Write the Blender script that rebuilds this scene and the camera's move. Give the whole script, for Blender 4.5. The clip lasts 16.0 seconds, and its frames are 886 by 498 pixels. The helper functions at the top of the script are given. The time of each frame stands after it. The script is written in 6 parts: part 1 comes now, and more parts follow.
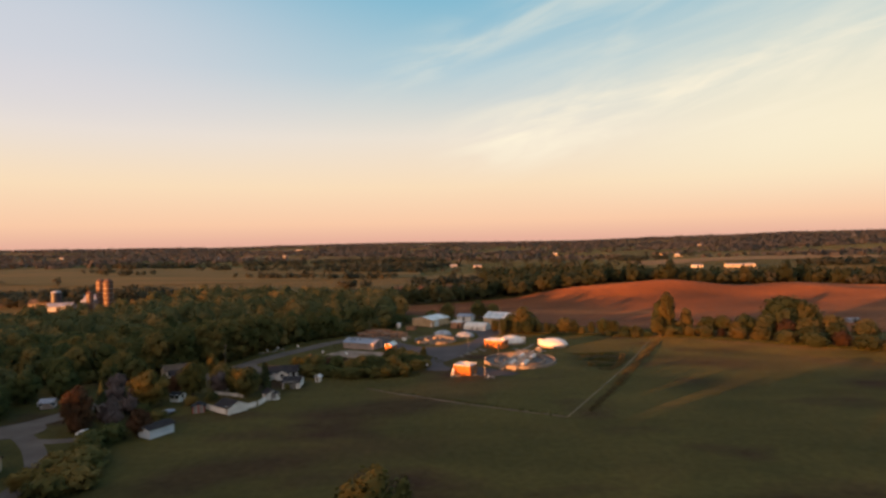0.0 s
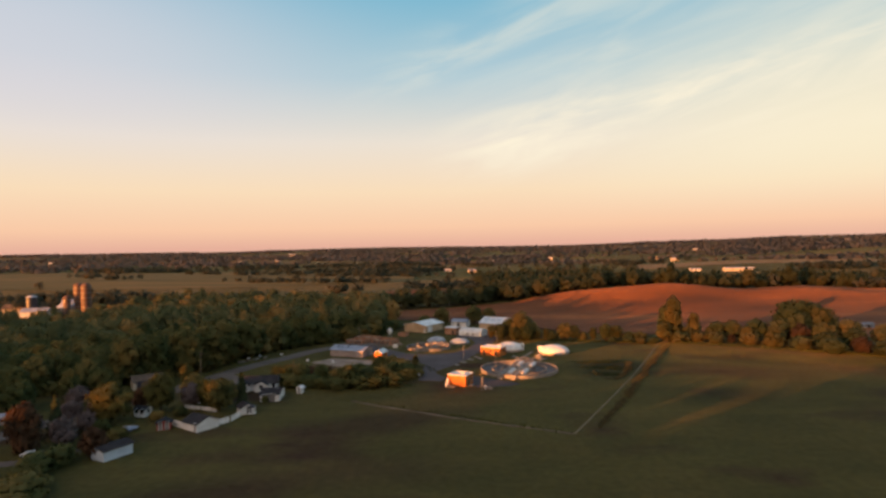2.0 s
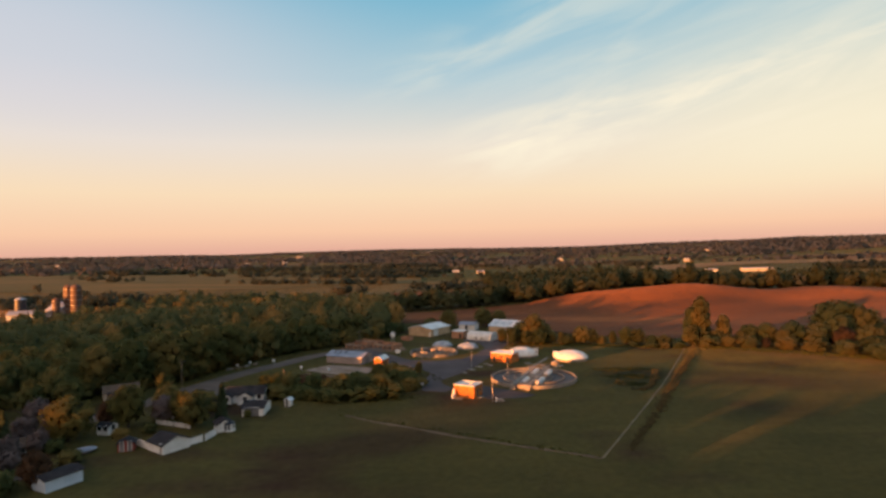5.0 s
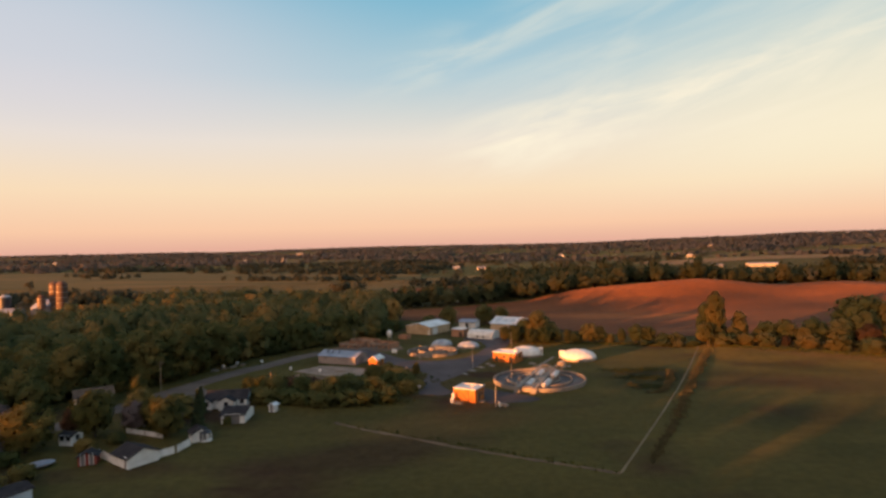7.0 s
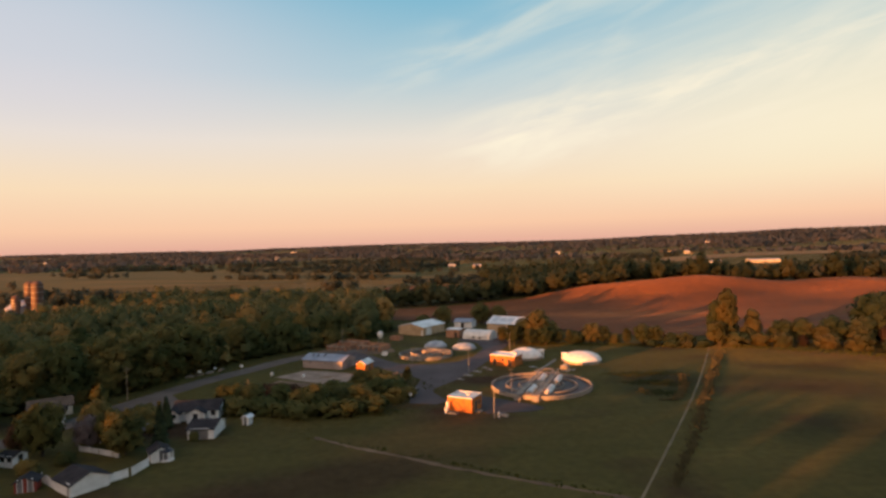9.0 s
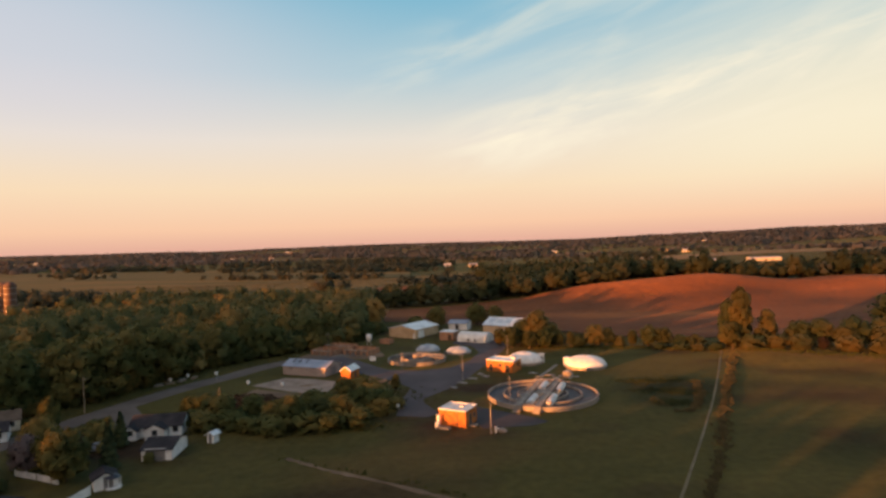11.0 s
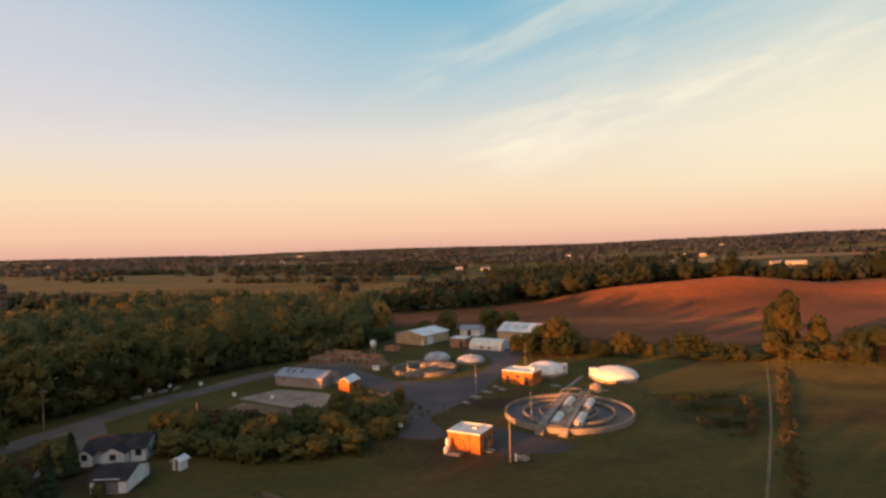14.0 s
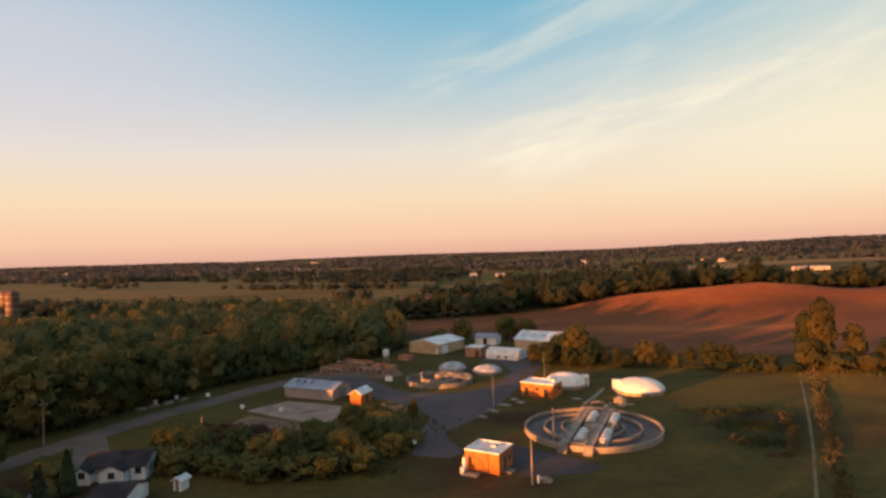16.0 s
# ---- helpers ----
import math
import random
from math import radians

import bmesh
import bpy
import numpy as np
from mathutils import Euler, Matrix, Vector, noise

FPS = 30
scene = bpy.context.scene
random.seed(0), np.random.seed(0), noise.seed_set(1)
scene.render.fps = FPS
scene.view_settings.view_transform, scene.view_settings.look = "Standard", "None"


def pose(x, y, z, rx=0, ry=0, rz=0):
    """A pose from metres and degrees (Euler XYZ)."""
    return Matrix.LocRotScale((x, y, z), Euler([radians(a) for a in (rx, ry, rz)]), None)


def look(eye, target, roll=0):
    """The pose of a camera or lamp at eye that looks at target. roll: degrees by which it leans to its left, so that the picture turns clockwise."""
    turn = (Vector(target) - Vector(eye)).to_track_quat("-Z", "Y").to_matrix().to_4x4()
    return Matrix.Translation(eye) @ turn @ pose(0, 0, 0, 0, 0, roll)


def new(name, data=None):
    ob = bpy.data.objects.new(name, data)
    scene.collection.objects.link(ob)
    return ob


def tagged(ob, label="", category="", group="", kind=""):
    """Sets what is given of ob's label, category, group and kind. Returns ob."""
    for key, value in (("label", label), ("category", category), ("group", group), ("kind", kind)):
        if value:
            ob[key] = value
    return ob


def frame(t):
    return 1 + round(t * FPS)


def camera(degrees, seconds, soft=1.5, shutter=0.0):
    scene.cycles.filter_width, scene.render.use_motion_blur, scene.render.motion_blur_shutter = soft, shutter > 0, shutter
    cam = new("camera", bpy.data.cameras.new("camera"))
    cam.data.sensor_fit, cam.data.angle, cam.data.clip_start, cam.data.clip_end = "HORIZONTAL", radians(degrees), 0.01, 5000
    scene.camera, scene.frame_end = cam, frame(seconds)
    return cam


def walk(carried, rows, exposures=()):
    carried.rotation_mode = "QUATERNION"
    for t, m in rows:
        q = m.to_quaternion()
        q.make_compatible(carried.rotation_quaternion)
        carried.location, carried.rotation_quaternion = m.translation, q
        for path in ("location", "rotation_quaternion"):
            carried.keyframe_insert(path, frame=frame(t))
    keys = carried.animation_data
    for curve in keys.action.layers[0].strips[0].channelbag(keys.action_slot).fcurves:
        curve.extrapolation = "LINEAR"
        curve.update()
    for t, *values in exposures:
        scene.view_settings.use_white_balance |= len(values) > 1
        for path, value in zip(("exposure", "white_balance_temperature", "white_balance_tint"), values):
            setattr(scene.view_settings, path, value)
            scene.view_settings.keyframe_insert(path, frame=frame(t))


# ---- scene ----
from mathutils import geometry

cam = camera(73.5, 16.0, soft=2.8)
# seconds, eye, target, roll
PATH = [
    (0.0, (4.02, -121.22, 45.96), (3.39, -21.23, 44.47), -1.08),
    (0.5, (4.01, -117.34, 45.57), (3.51, -17.35, 44.0), -1.12),
    (1.0, (4.03, -113.44, 45.14), (3.89, -13.45, 43.73), -1.15),
    (1.5, (4.11, -109.57, 44.65), (4.36, -9.57, 43.63), -1.12),
    (2.0, (4.25, -105.75, 44.14), (4.58, -5.75, 43.46), -1.09),
    (2.5, (4.4, -102.01, 43.66), (4.53, -2.01, 43.23), -1.09),
    (3.0, (4.55, -98.47, 43.25), (4.44, 1.53, 42.96), -1.18),
    (3.5, (4.73, -95.14, 42.94), (4.31, 4.85, 42.79), -1.16),
    (4.0, (4.9, -91.92, 42.64), (4.26, 8.08, 42.47), -1.18),
    (6.5, (5.47, -75.87, 40.89), (4.01, 24.12, 40.19), -1.39),
    (7.0, (5.62, -72.32, 40.56), (4.42, 27.67, 39.73), -1.43),
    (7.5, (5.75, -68.68, 40.26), (4.63, 31.31, 39.44), -1.49),
    (8.0, (5.86, -65.01, 40.03), (4.89, 34.98, 39.11), -1.56),
    (8.5, (5.98, -61.39, 39.78), (5.21, 38.6, 38.62), -1.57),
    (9.0, (6.14, -57.76, 39.48), (5.69, 42.24, 38.3), -1.68),
    (11.5, (7.55, -39.44, 37.85), (7.96, 60.55, 36.61), -1.83),
    (12.0, (7.68, -35.93, 37.38), (8.36, 64.06, 36.18), -1.81),
    (12.5, (7.8, -32.54, 36.86), (8.53, 67.45, 36.03), -1.88),
    (13.0, (7.84, -29.36, 36.38), (8.23, 70.64, 35.73), -1.84),
    (13.5, (7.79, -26.51, 36.03), (7.07, 73.49, 35.62), -1.8),
    (14.0, (7.62, -24.09, 35.88), (5.82, 75.89, 35.51), -1.78),
    (14.5, (7.48, -22.09, 35.87), (4.73, 77.87, 35.73), -1.85),
    (15.0, (7.38, -20.47, 35.88), (3.79, 79.46, 35.92), -1.82),
    (15.5, (7.27, -19.1, 35.91), (2.73, 80.79, 36.15), -1.83),
    (16.0, (7.16, -17.86, 35.91), (3.05, 82.06, 36.62), -1.91),
]
walk(cam, [(t, look(e, g, r)) for t, e, g, r in PATH])

# ---- light: a low evening sun behind the camera, under a pale sky ----
SUN_FROM = Vector((-0.77, -0.64, 0.0)).normalized()
SUN_ELEV = radians(4.0)
world = bpy.data.worlds.new("evening_sky")
scene.world = world
world.use_nodes = True
wn, wl = world.node_tree.nodes, world.node_tree.links
wn.clear()
w_out = wn.new("ShaderNodeOutputWorld")
w_bg = wn.new("ShaderNodeBackground")
w_sky = wn.new("ShaderNodeTexSky")
w_sky.sky_type = "NISHITA"
w_sky.sun_disc = False
w_sky.sun_elevation = SUN_ELEV
w_sky.sun_rotation = math.atan2(SUN_FROM.x, SUN_FROM.y)
w_sky.dust_density = 2.0
w_tc = wn.new("ShaderNodeTexCoord")
w_sep = wn.new("ShaderNodeSeparateXYZ")
wl.new(w_tc.outputs["Generated"], w_sep.inputs[0])
w_ramp = wn.new("ShaderNodeValToRGB")
wl.new(w_sep.outputs["Z"], w_ramp.inputs[0])


def set_ramp(ramp, stops):
    el = ramp.color_ramp.elements
    while len(el) > 1:
        el.remove(el[0])
    el[0].position, el[0].color = stops[0][0], (*stops[0][1], 1)
    for at, col in stops[1:]:
        el.new(at).color = (*col, 1)


set_ramp(w_ramp, [(0.0, (0.84, 0.46, 0.35)), (0.03, (1.0, 0.62, 0.41)), (0.09, (1.0, 0.76, 0.52)),
                  (0.17, (0.88, 0.79, 0.68)), (0.27, (0.47, 0.63, 0.70)), (0.40, (0.19, 0.49, 0.66)),
                  (0.7, (0.16, 0.34, 0.50)), (1.0, (0.12, 0.27, 0.44))])


def w_math(op, a, b=None, c=None, clamp=False):
    m = wn.new("ShaderNodeMath")
    m.operation, m.use_clamp = op, clamp
    for i, v in enumerate((a, b, c)):
        if v is None:
            continue
        if isinstance(v, (int, float)):
            m.inputs[i].default_value = v
        else:
            wl.new(v, m.inputs[i])
    return m.outputs[0]


def w_step(a, b, v):
    m = wn.new("ShaderNodeMapRange")
    m.interpolation_type = "SMOOTHSTEP"
    m.inputs[1].default_value, m.inputs[2].default_value = a, b
    wl.new(v, m.inputs[0])
    return m.outputs[0]


def w_mix(fac, a, b):
    m = wn.new("ShaderNodeMix")
    m.data_type = "RGBA"
    for i, v in ((0, fac), (6, a), (7, b)):
        if isinstance(v, (int, float)):
            m.inputs[i].default_value = v
        elif isinstance(v, tuple):
            m.inputs[i].default_value = (*v, 1)
        else:
            wl.new(v, m.inputs[i])
    return m.outputs[2]


w_x, w_z = w_sep.outputs["X"], w_sep.outputs["Z"]
# the whole dome keeps some of the clear-sky model
w_weak = wn.new("ShaderNodeMix")
w_weak.data_type, w_weak.blend_type = "RGBA", "MULTIPLY"
w_weak.inputs[0].default_value = 1.0
wl.new(w_sky.outputs[0], w_weak.inputs[6])
w_weak.inputs[7].default_value = (0.10, 0.10, 0.10, 1)
w_base = w_mix(0.06, w_ramp.outputs[0], w_weak.outputs[2])
# warm cream side, and a paler lavender side
w_cream = w_math("MULTIPLY", w_step(0.02, 0.14, w_z), w_step(0.46, 0.14, w_z))
w_base = w_mix(w_math("MULTIPLY", w_math("MULTIPLY", w_cream, w_step(0.05, 0.6, w_x)), 0.72), w_base, (0.97, 0.87, 0.62))
w_base = w_mix(w_math("MULTIPLY", w_math("MULTIPLY", w_math("MULTIPLY", w_step(0.10, 0.24, w_z), w_step(0.55, 0.30, w_z)), w_step(0.0, -0.6, w_x)), 0.60), w_base, (0.76, 0.69, 0.74))
# thin streaks of high cloud
w_map = wn.new("ShaderNodeMapping")
w_map.vector_type = "TEXTURE"
w_map.inputs["Rotation"].default_value, w_map.inputs["Scale"].default_value = (0, radians(-15), 0), (0.30, 0.67, 0.06)
wl.new(w_tc.outputs["Generated"], w_map.inputs[0])
w_noise = wn.new("ShaderNodeTexNoise")
w_noise.inputs["Scale"].default_value, w_noise.inputs["Detail"].default_value, w_noise.inputs["Distortion"].default_value = 1.3, 7.0, 0.5
w_noise.inputs["Roughness"].default_value = 0.58
wl.new(w_map.outputs[0], w_noise.inputs["Vector"])
w_wisp = w_step(0.32, 0.66, w_noise.outputs["Fac"])


def w_band(base, slope, half):
    """1 on a rising line across the sky, falling off to both sides of it."""
    d = w_math("ABSOLUTE", w_math("SUBTRACT", w_z, w_math("MULTIPLY_ADD", w_x, slope, base)))
    return w_step(half, 0.0, d)


w_low = w_math("MULTIPLY", w_band(0.150, 0.17, 0.085), w_step(-0.06, 0.14, w_x))
w_top = w_math("MULTIPLY", w_band(0.300, 0.30, 0.065), w_math("MULTIPLY", w_step(-0.20, 0.02, w_x), 0.36))
w_veil = w_math("MULTIPLY", w_step(0.06, -0.06, w_math("SUBTRACT", w_z, w_math("MULTIPLY_ADD", w_x, 0.30, 0.300))), w_math("MULTIPLY", w_math("MULTIPLY", w_step(0.09, 0.18, w_z), w_step(-0.15, 0.25, w_x)), 0.24))
w_where = w_math("MAXIMUM", w_low, w_math("MAXIMUM", w_top, w_veil))
w_cloud = w_math("MULTIPLY", w_wisp, w_where)
w_base = w_mix(w_cloud, w_base, (1.0, 0.90, 0.70))
# the glow of the sky round the low sun, behind the flight
w_dot = wn.new("ShaderNodeVectorMath")
w_dot.operation = "DOT_PRODUCT"
wl.new(w_tc.outputs["Generated"], w_dot.inputs[0])
w_dot.inputs[1].default_value = (SUN_FROM.x * 0.98, SUN_FROM.y * 0.98, 0.2)
w_glow = w_step(0.15, 1.0, w_dot.outputs["Value"])
w_base = w_mix(w_math("MULTIPLY", w_glow, 0.40), w_base, (3.4, 1.9, 1.0))
wl.new(w_base, w_bg.inputs[0])
wl.new(w_bg.outputs[0], w_out.inputs[0])
sun = new("sun", bpy.data.lights.new("sun", "SUN"))
sun.data.energy, sun.data.angle, sun.data.color = 19.5, radians(0.7), (1.0, 0.32, 0.07)
sun.matrix_world = look(SUN_FROM * 100 * math.cos(SUN_ELEV) + Vector((0, 0, 100 * math.sin(SUN_ELEV))), (0, 0, 0))

# ---- materials ----
def material(name, stops, scale=0.5, rough=0.8, metal=0.0, bump=0.0, depth=0.05, fine=6.0, island=0.0, per_object=0.0, detail=5.0, stretch=(1, 1, 1), spec=0.3, tint=0.0, thin=0.0):
    """Two scales of noise in the world's own metres run through a colour ramp."""
    mat = bpy.data.materials.new(name)
    mat.use_nodes = True
    n, l = mat.node_tree.nodes, mat.node_tree.links
    b = n["Principled BSDF"]
    b.inputs["Roughness"].default_value, b.inputs["Metallic"].default_value = rough, metal
    b.inputs["Specular IOR Level"].default_value = spec
    geo = n.new("ShaderNodeNewGeometry")
    mp = n.new("ShaderNodeMapping")
    mp.inputs["Scale"].default_value = stretch
    l.new(geo.outputs["Position"], mp.inputs[0])
    big, small = n.new("ShaderNodeTexNoise"), n.new("ShaderNodeTexNoise")
    big.inputs["Scale"].default_value, big.inputs["Detail"].default_value = scale, detail
    small.inputs["Scale"].default_value, small.inputs["Detail"].default_value = scale * fine, 4
    l.new(mp.outputs[0], big.inputs["Vector"])
    l.new(mp.outputs[0], small.inputs["Vector"])
    mix = n.new("ShaderNodeMath")
    mix.operation = "MULTIPLY_ADD"
    mix.inputs[1].default_value = 0.4
    l.new(small.outputs["Fac"], mix.inputs[0])
    add = n.new("ShaderNodeMath")
    add.operation = "MULTIPLY_ADD"
    add.inputs[1].default_value, add.inputs[2].default_value = 1.4, -0.4
    l.new(big.outputs["Fac"], add.inputs[0])
    l.new(add.outputs[0], mix.inputs[2])
    last = mix.outputs[0]
    for source, node, amount in (("Random Per Island", geo, island), ("Random", None, per_object), ("Fac", None, tint)):
        if amount:
            if source == "Random":
                node = n.new("ShaderNodeObjectInfo")
            elif source == "Fac":
                node = n.new("ShaderNodeAttribute")
                node.attribute_name = "tree_tint"
            m = n.new("ShaderNodeMath")
            m.operation = "MULTIPLY_ADD"
            m.inputs[1].default_value = amount
            off = n.new("ShaderNodeMath")
            off.operation = "SUBTRACT"
            off.inputs[1].default_value = amount / 2
            l.new(node.outputs[source], m.inputs[0])
            l.new(last, off.inputs[0])
            l.new(off.outputs[0], m.inputs[2])
            last = m.outputs[0]
    ramp = n.new("ShaderNodeValToRGB")
    set_ramp(ramp, stops)
    l.new(last, ramp.inputs[0])
    l.new(ramp.outputs[0], b.inputs["Base Color"])
    if bump:
        bp = n.new("ShaderNodeBump")
        bp.inputs["Strength"].default_value, bp.inputs["Distance"].default_value = bump, depth
        l.new(small.outputs["Fac"], bp.inputs["Height"])
        l.new(bp.outputs[0], b.inputs["Normal"])
    if thin:
        # leaves let light through from the other side
        through_leaf, both = n.new("ShaderNodeBsdfTranslucent"), n.new("ShaderNodeMixShader")
        both.inputs[0].default_value = thin
        l.new(ramp.outputs[0], through_leaf.inputs[0])
        l.new(b.outputs[0], both.inputs[1])
        l.new(through_leaf.outputs[0], both.inputs[2])
        l.new(both.outputs[0], n["Material Output"].inputs[0])
    return mat


def tones(*cols):
    """Colours evenly spread over the useful middle of the noise."""
    k = len(cols)
    return [(0.25 + 0.6 * i / max(1, k - 1), c) for i, c in enumerate(cols)]


M_BRICK = material("orange_brick", tones((0.242, 0.079, 0.019), (0.325, 0.114, 0.026), (0.381, 0.143, 0.035)), 0.6, 0.85, bump=0.4, fine=9)
M_BRICK_OLD = material("weathered_brick", tones((0.20, 0.10, 0.07), (0.29, 0.16, 0.10), (0.36, 0.21, 0.14)), 0.7, 0.9, bump=0.4, fine=9)
M_CONCRETE = material("concrete", tones((0.128, 0.116, 0.107), (0.184, 0.168, 0.152), (0.248, 0.228, 0.209)), 0.5, 0.85, bump=0.3)
M_CONCRETE_DARK = material("stained_concrete", tones((0.14, 0.12, 0.10), (0.24, 0.21, 0.18), (0.34, 0.30, 0.26)), 0.6, 0.9, bump=0.3)
M_FABRIC = material("white_membrane", tones((0.497, 0.498, 0.504), (0.607, 0.611, 0.611), (0.681, 0.686, 0.689)), 0.5, 0.6)
M_GREYCOVER = material("grey_cover", tones((0.36, 0.38, 0.40), (0.50, 0.52, 0.54), (0.60, 0.62, 0.63)), 0.5, 0.5)
M_BLUECOVER = material("blue_grey_cover", tones((0.20, 0.23, 0.28), (0.30, 0.33, 0.38), (0.42, 0.44, 0.48)), 0.45, 0.6)
M_GREYWALL = material("mauve_grey_block_wall", tones((0.19, 0.165, 0.165), (0.25, 0.22, 0.22), (0.30, 0.265, 0.26)), 0.35, 0.8, bump=0.2)
M_WHITE = material("white_siding", tones((0.46, 0.48, 0.50), (0.58, 0.60, 0.63), (0.66, 0.68, 0.71)), 0.4, 0.6)
M_BLUEWALL = material("pale_blue_siding", tones((0.313, 0.395, 0.510), (0.374, 0.464, 0.581), (0.408, 0.502, 0.616)), 0.4, 0.6)
M_TAN = material("tan_metal_siding", tones((0.30, 0.22, 0.14), (0.40, 0.30, 0.20), (0.46, 0.36, 0.25)), 0.3, 0.6)
M_CREAM = material("cream_block_wall", tones((0.36, 0.32, 0.26), (0.48, 0.44, 0.37), (0.55, 0.51, 0.44)), 0.4, 0.75)
M_ROOF_LIGHT = material("pale_metal_roof", tones((0.50, 0.53, 0.56), (0.64, 0.67, 0.70), (0.74, 0.76, 0.78)), 0.25, 0.45, metal=0.2)
M_ROOF_SKY = material("skylight_panel", tones((0.36, 0.42, 0.48), (0.46, 0.52, 0.58)), 0.4, 0.35)
M_ROOF_BLUE = material("blue_grey_metal_roof", tones((0.160, 0.184, 0.238), (0.240, 0.264, 0.334), (0.320, 0.344, 0.414)), 0.25, 0.45, metal=0.2)
M_SHINGLE = material("dark_shingle", tones((0.018, 0.018, 0.022), (0.030, 0.030, 0.036), (0.045, 0.043, 0.047)), 0.5, 0.9, bump=0.4, spec=0.1)
M_SHINGLE_BROWN = material("brown_shingle", tones((0.06, 0.045, 0.035), (0.09, 0.07, 0.055), (0.13, 0.10, 0.08)), 0.5, 0.9, bump=0.4)
M_ASPHALT = material("asphalt", tones((0.046, 0.038, 0.044), (0.061, 0.052, 0.058), (0.081, 0.070, 0.077)), 0.12, 0.9, bump=0.2, fine=12)
M_APRON = material("dark_fresh_asphalt", tones((0.032, 0.026, 0.031), (0.042, 0.036, 0.041), (0.056, 0.048, 0.053)), 0.12, 0.9, bump=0.2, fine=12)
M_STREET = material("worn_street_asphalt", tones((0.075, 0.062, 0.056), (0.10, 0.084, 0.075), (0.125, 0.107, 0.097)), 0.15, 0.9, bump=0.2, fine=12)
M_GRAVEL = material("gravel", tones((0.152, 0.119, 0.095), (0.228, 0.183, 0.149), (0.294, 0.238, 0.199)), 0.3, 0.95, bump=0.5, fine=10)
M_DIRT = material("bare_earth", tones((0.083, 0.055, 0.035), (0.132, 0.089, 0.055), (0.187, 0.126, 0.080)), 0.15, 0.95, bump=0.4, fine=8)
M_TRACK = material("worn_track", tones((0.083, 0.070, 0.038), (0.127, 0.105, 0.061), (0.177, 0.144, 0.088)), 0.2, 0.95, bump=0.4, fine=8)
# red-brown soil; its wide tones also put sun and shade streaks into the colour
M_SOIL = material("ploughed_soil", tones((0.061, 0.022, 0.007), (0.141, 0.046, 0.012), (0.340, 0.112, 0.028)), 0.018, 0.95, bump=1.0, depth=1.0, fine=30, stretch=(0.45, 1.3, 1))
M_STUBBLE = material("stubble", tones((0.101, 0.066, 0.027), (0.144, 0.098, 0.039), (0.187, 0.129, 0.055)), 0.01, 0.95, bump=1.0, depth=1.2, fine=40)
M_WATER = material("tank_water", tones((0.045, 0.038, 0.046), (0.058, 0.050, 0.058), (0.072, 0.062, 0.070)), 0.3, 0.5, spec=0.10)
M_GLASS = material("window_glass", tones((0.02, 0.022, 0.026), (0.03, 0.033, 0.04)), 0.5, 0.15, spec=0.5)
M_DARK = material("dark_opening", tones((0.02, 0.018, 0.016), (0.04, 0.035, 0.03)), 0.5, 0.8)
M_DOOR = material("grey_door", tones((0.10, 0.10, 0.11), (0.16, 0.16, 0.17)), 0.5, 0.6)
M_STEEL = material("galvanised_steel", tones((0.28, 0.28, 0.29), (0.40, 0.40, 0.41)), 0.8, 0.45, metal=0.5)
M_PIPE = material("dark_iron_pipe", tones((0.05, 0.04, 0.035), (0.09, 0.07, 0.06)), 0.8, 0.6)
M_RED = material("barn_red_paint", tones((0.14, 0.025, 0.02), (0.21, 0.04, 0.03), (0.26, 0.06, 0.045)), 0.6, 0.75)
M_WOOD = material("grey_wood", tones((0.12, 0.095, 0.07), (0.19, 0.155, 0.12), (0.26, 0.22, 0.18)), 0.8, 0.85, bump=0.3)
M_SILO = material("silo_staves", tones((0.060, 0.036, 0.028), (0.090, 0.056, 0.043), (0.120, 0.077, 0.059)), 0.3, 0.8, bump=0.3)
M_SILO_BLUE = material("dark_blue_silo", tones((0.02, 0.025, 0.04), (0.04, 0.045, 0.06)), 0.3, 0.4)
M_BARK = material("bark", tones((0.035, 0.027, 0.02), (0.07, 0.055, 0.042), (0.11, 0.09, 0.07)), 1.2, 0.95, bump=0.6)
M_LEAF = material("green_foliage", tones((0.087, 0.104, 0.036), (0.121, 0.128, 0.043), (0.170, 0.150, 0.050), (0.262, 0.186, 0.056)), 0.12, 0.85, island=0.16, per_object=0.6, spec=0.15, thin=0.4)
M_LEAF_AUTUMN = material("autumn_foliage", tones((0.076, 0.089, 0.032), (0.127, 0.119, 0.038), (0.181, 0.144, 0.043), (0.259, 0.179, 0.049)), 0.12, 0.85, island=0.18, per_object=0.6, spec=0.15, thin=0.4)
M_LEAF_GOLD = material("golden_foliage", tones((0.093, 0.094, 0.029), (0.129, 0.119, 0.034), (0.175, 0.144, 0.041), (0.219, 0.162, 0.045)), 0.12, 0.85, island=0.18, per_object=0.4, spec=0.15, thin=0.4)
M_TWIG = material("bare_grey_twigs", tones((0.126, 0.097, 0.091), (0.177, 0.137, 0.130), (0.236, 0.184, 0.173)), 0.2, 0.9, island=0.3, per_object=0.2, spec=0.1, thin=0.4)
M_LEAF_RED = material("russet_foliage", tones((0.066, 0.042, 0.025), (0.105, 0.058, 0.031), (0.150, 0.078, 0.039)), 0.15, 0.85, island=0.3, per_object=0.2, spec=0.15, thin=0.4)
M_CONIFER = material("conifer_needles", tones((0.026, 0.039, 0.021), (0.048, 0.065, 0.031), (0.075, 0.092, 0.039)), 0.2, 0.9, island=0.35, spec=0.15, thin=0.4)
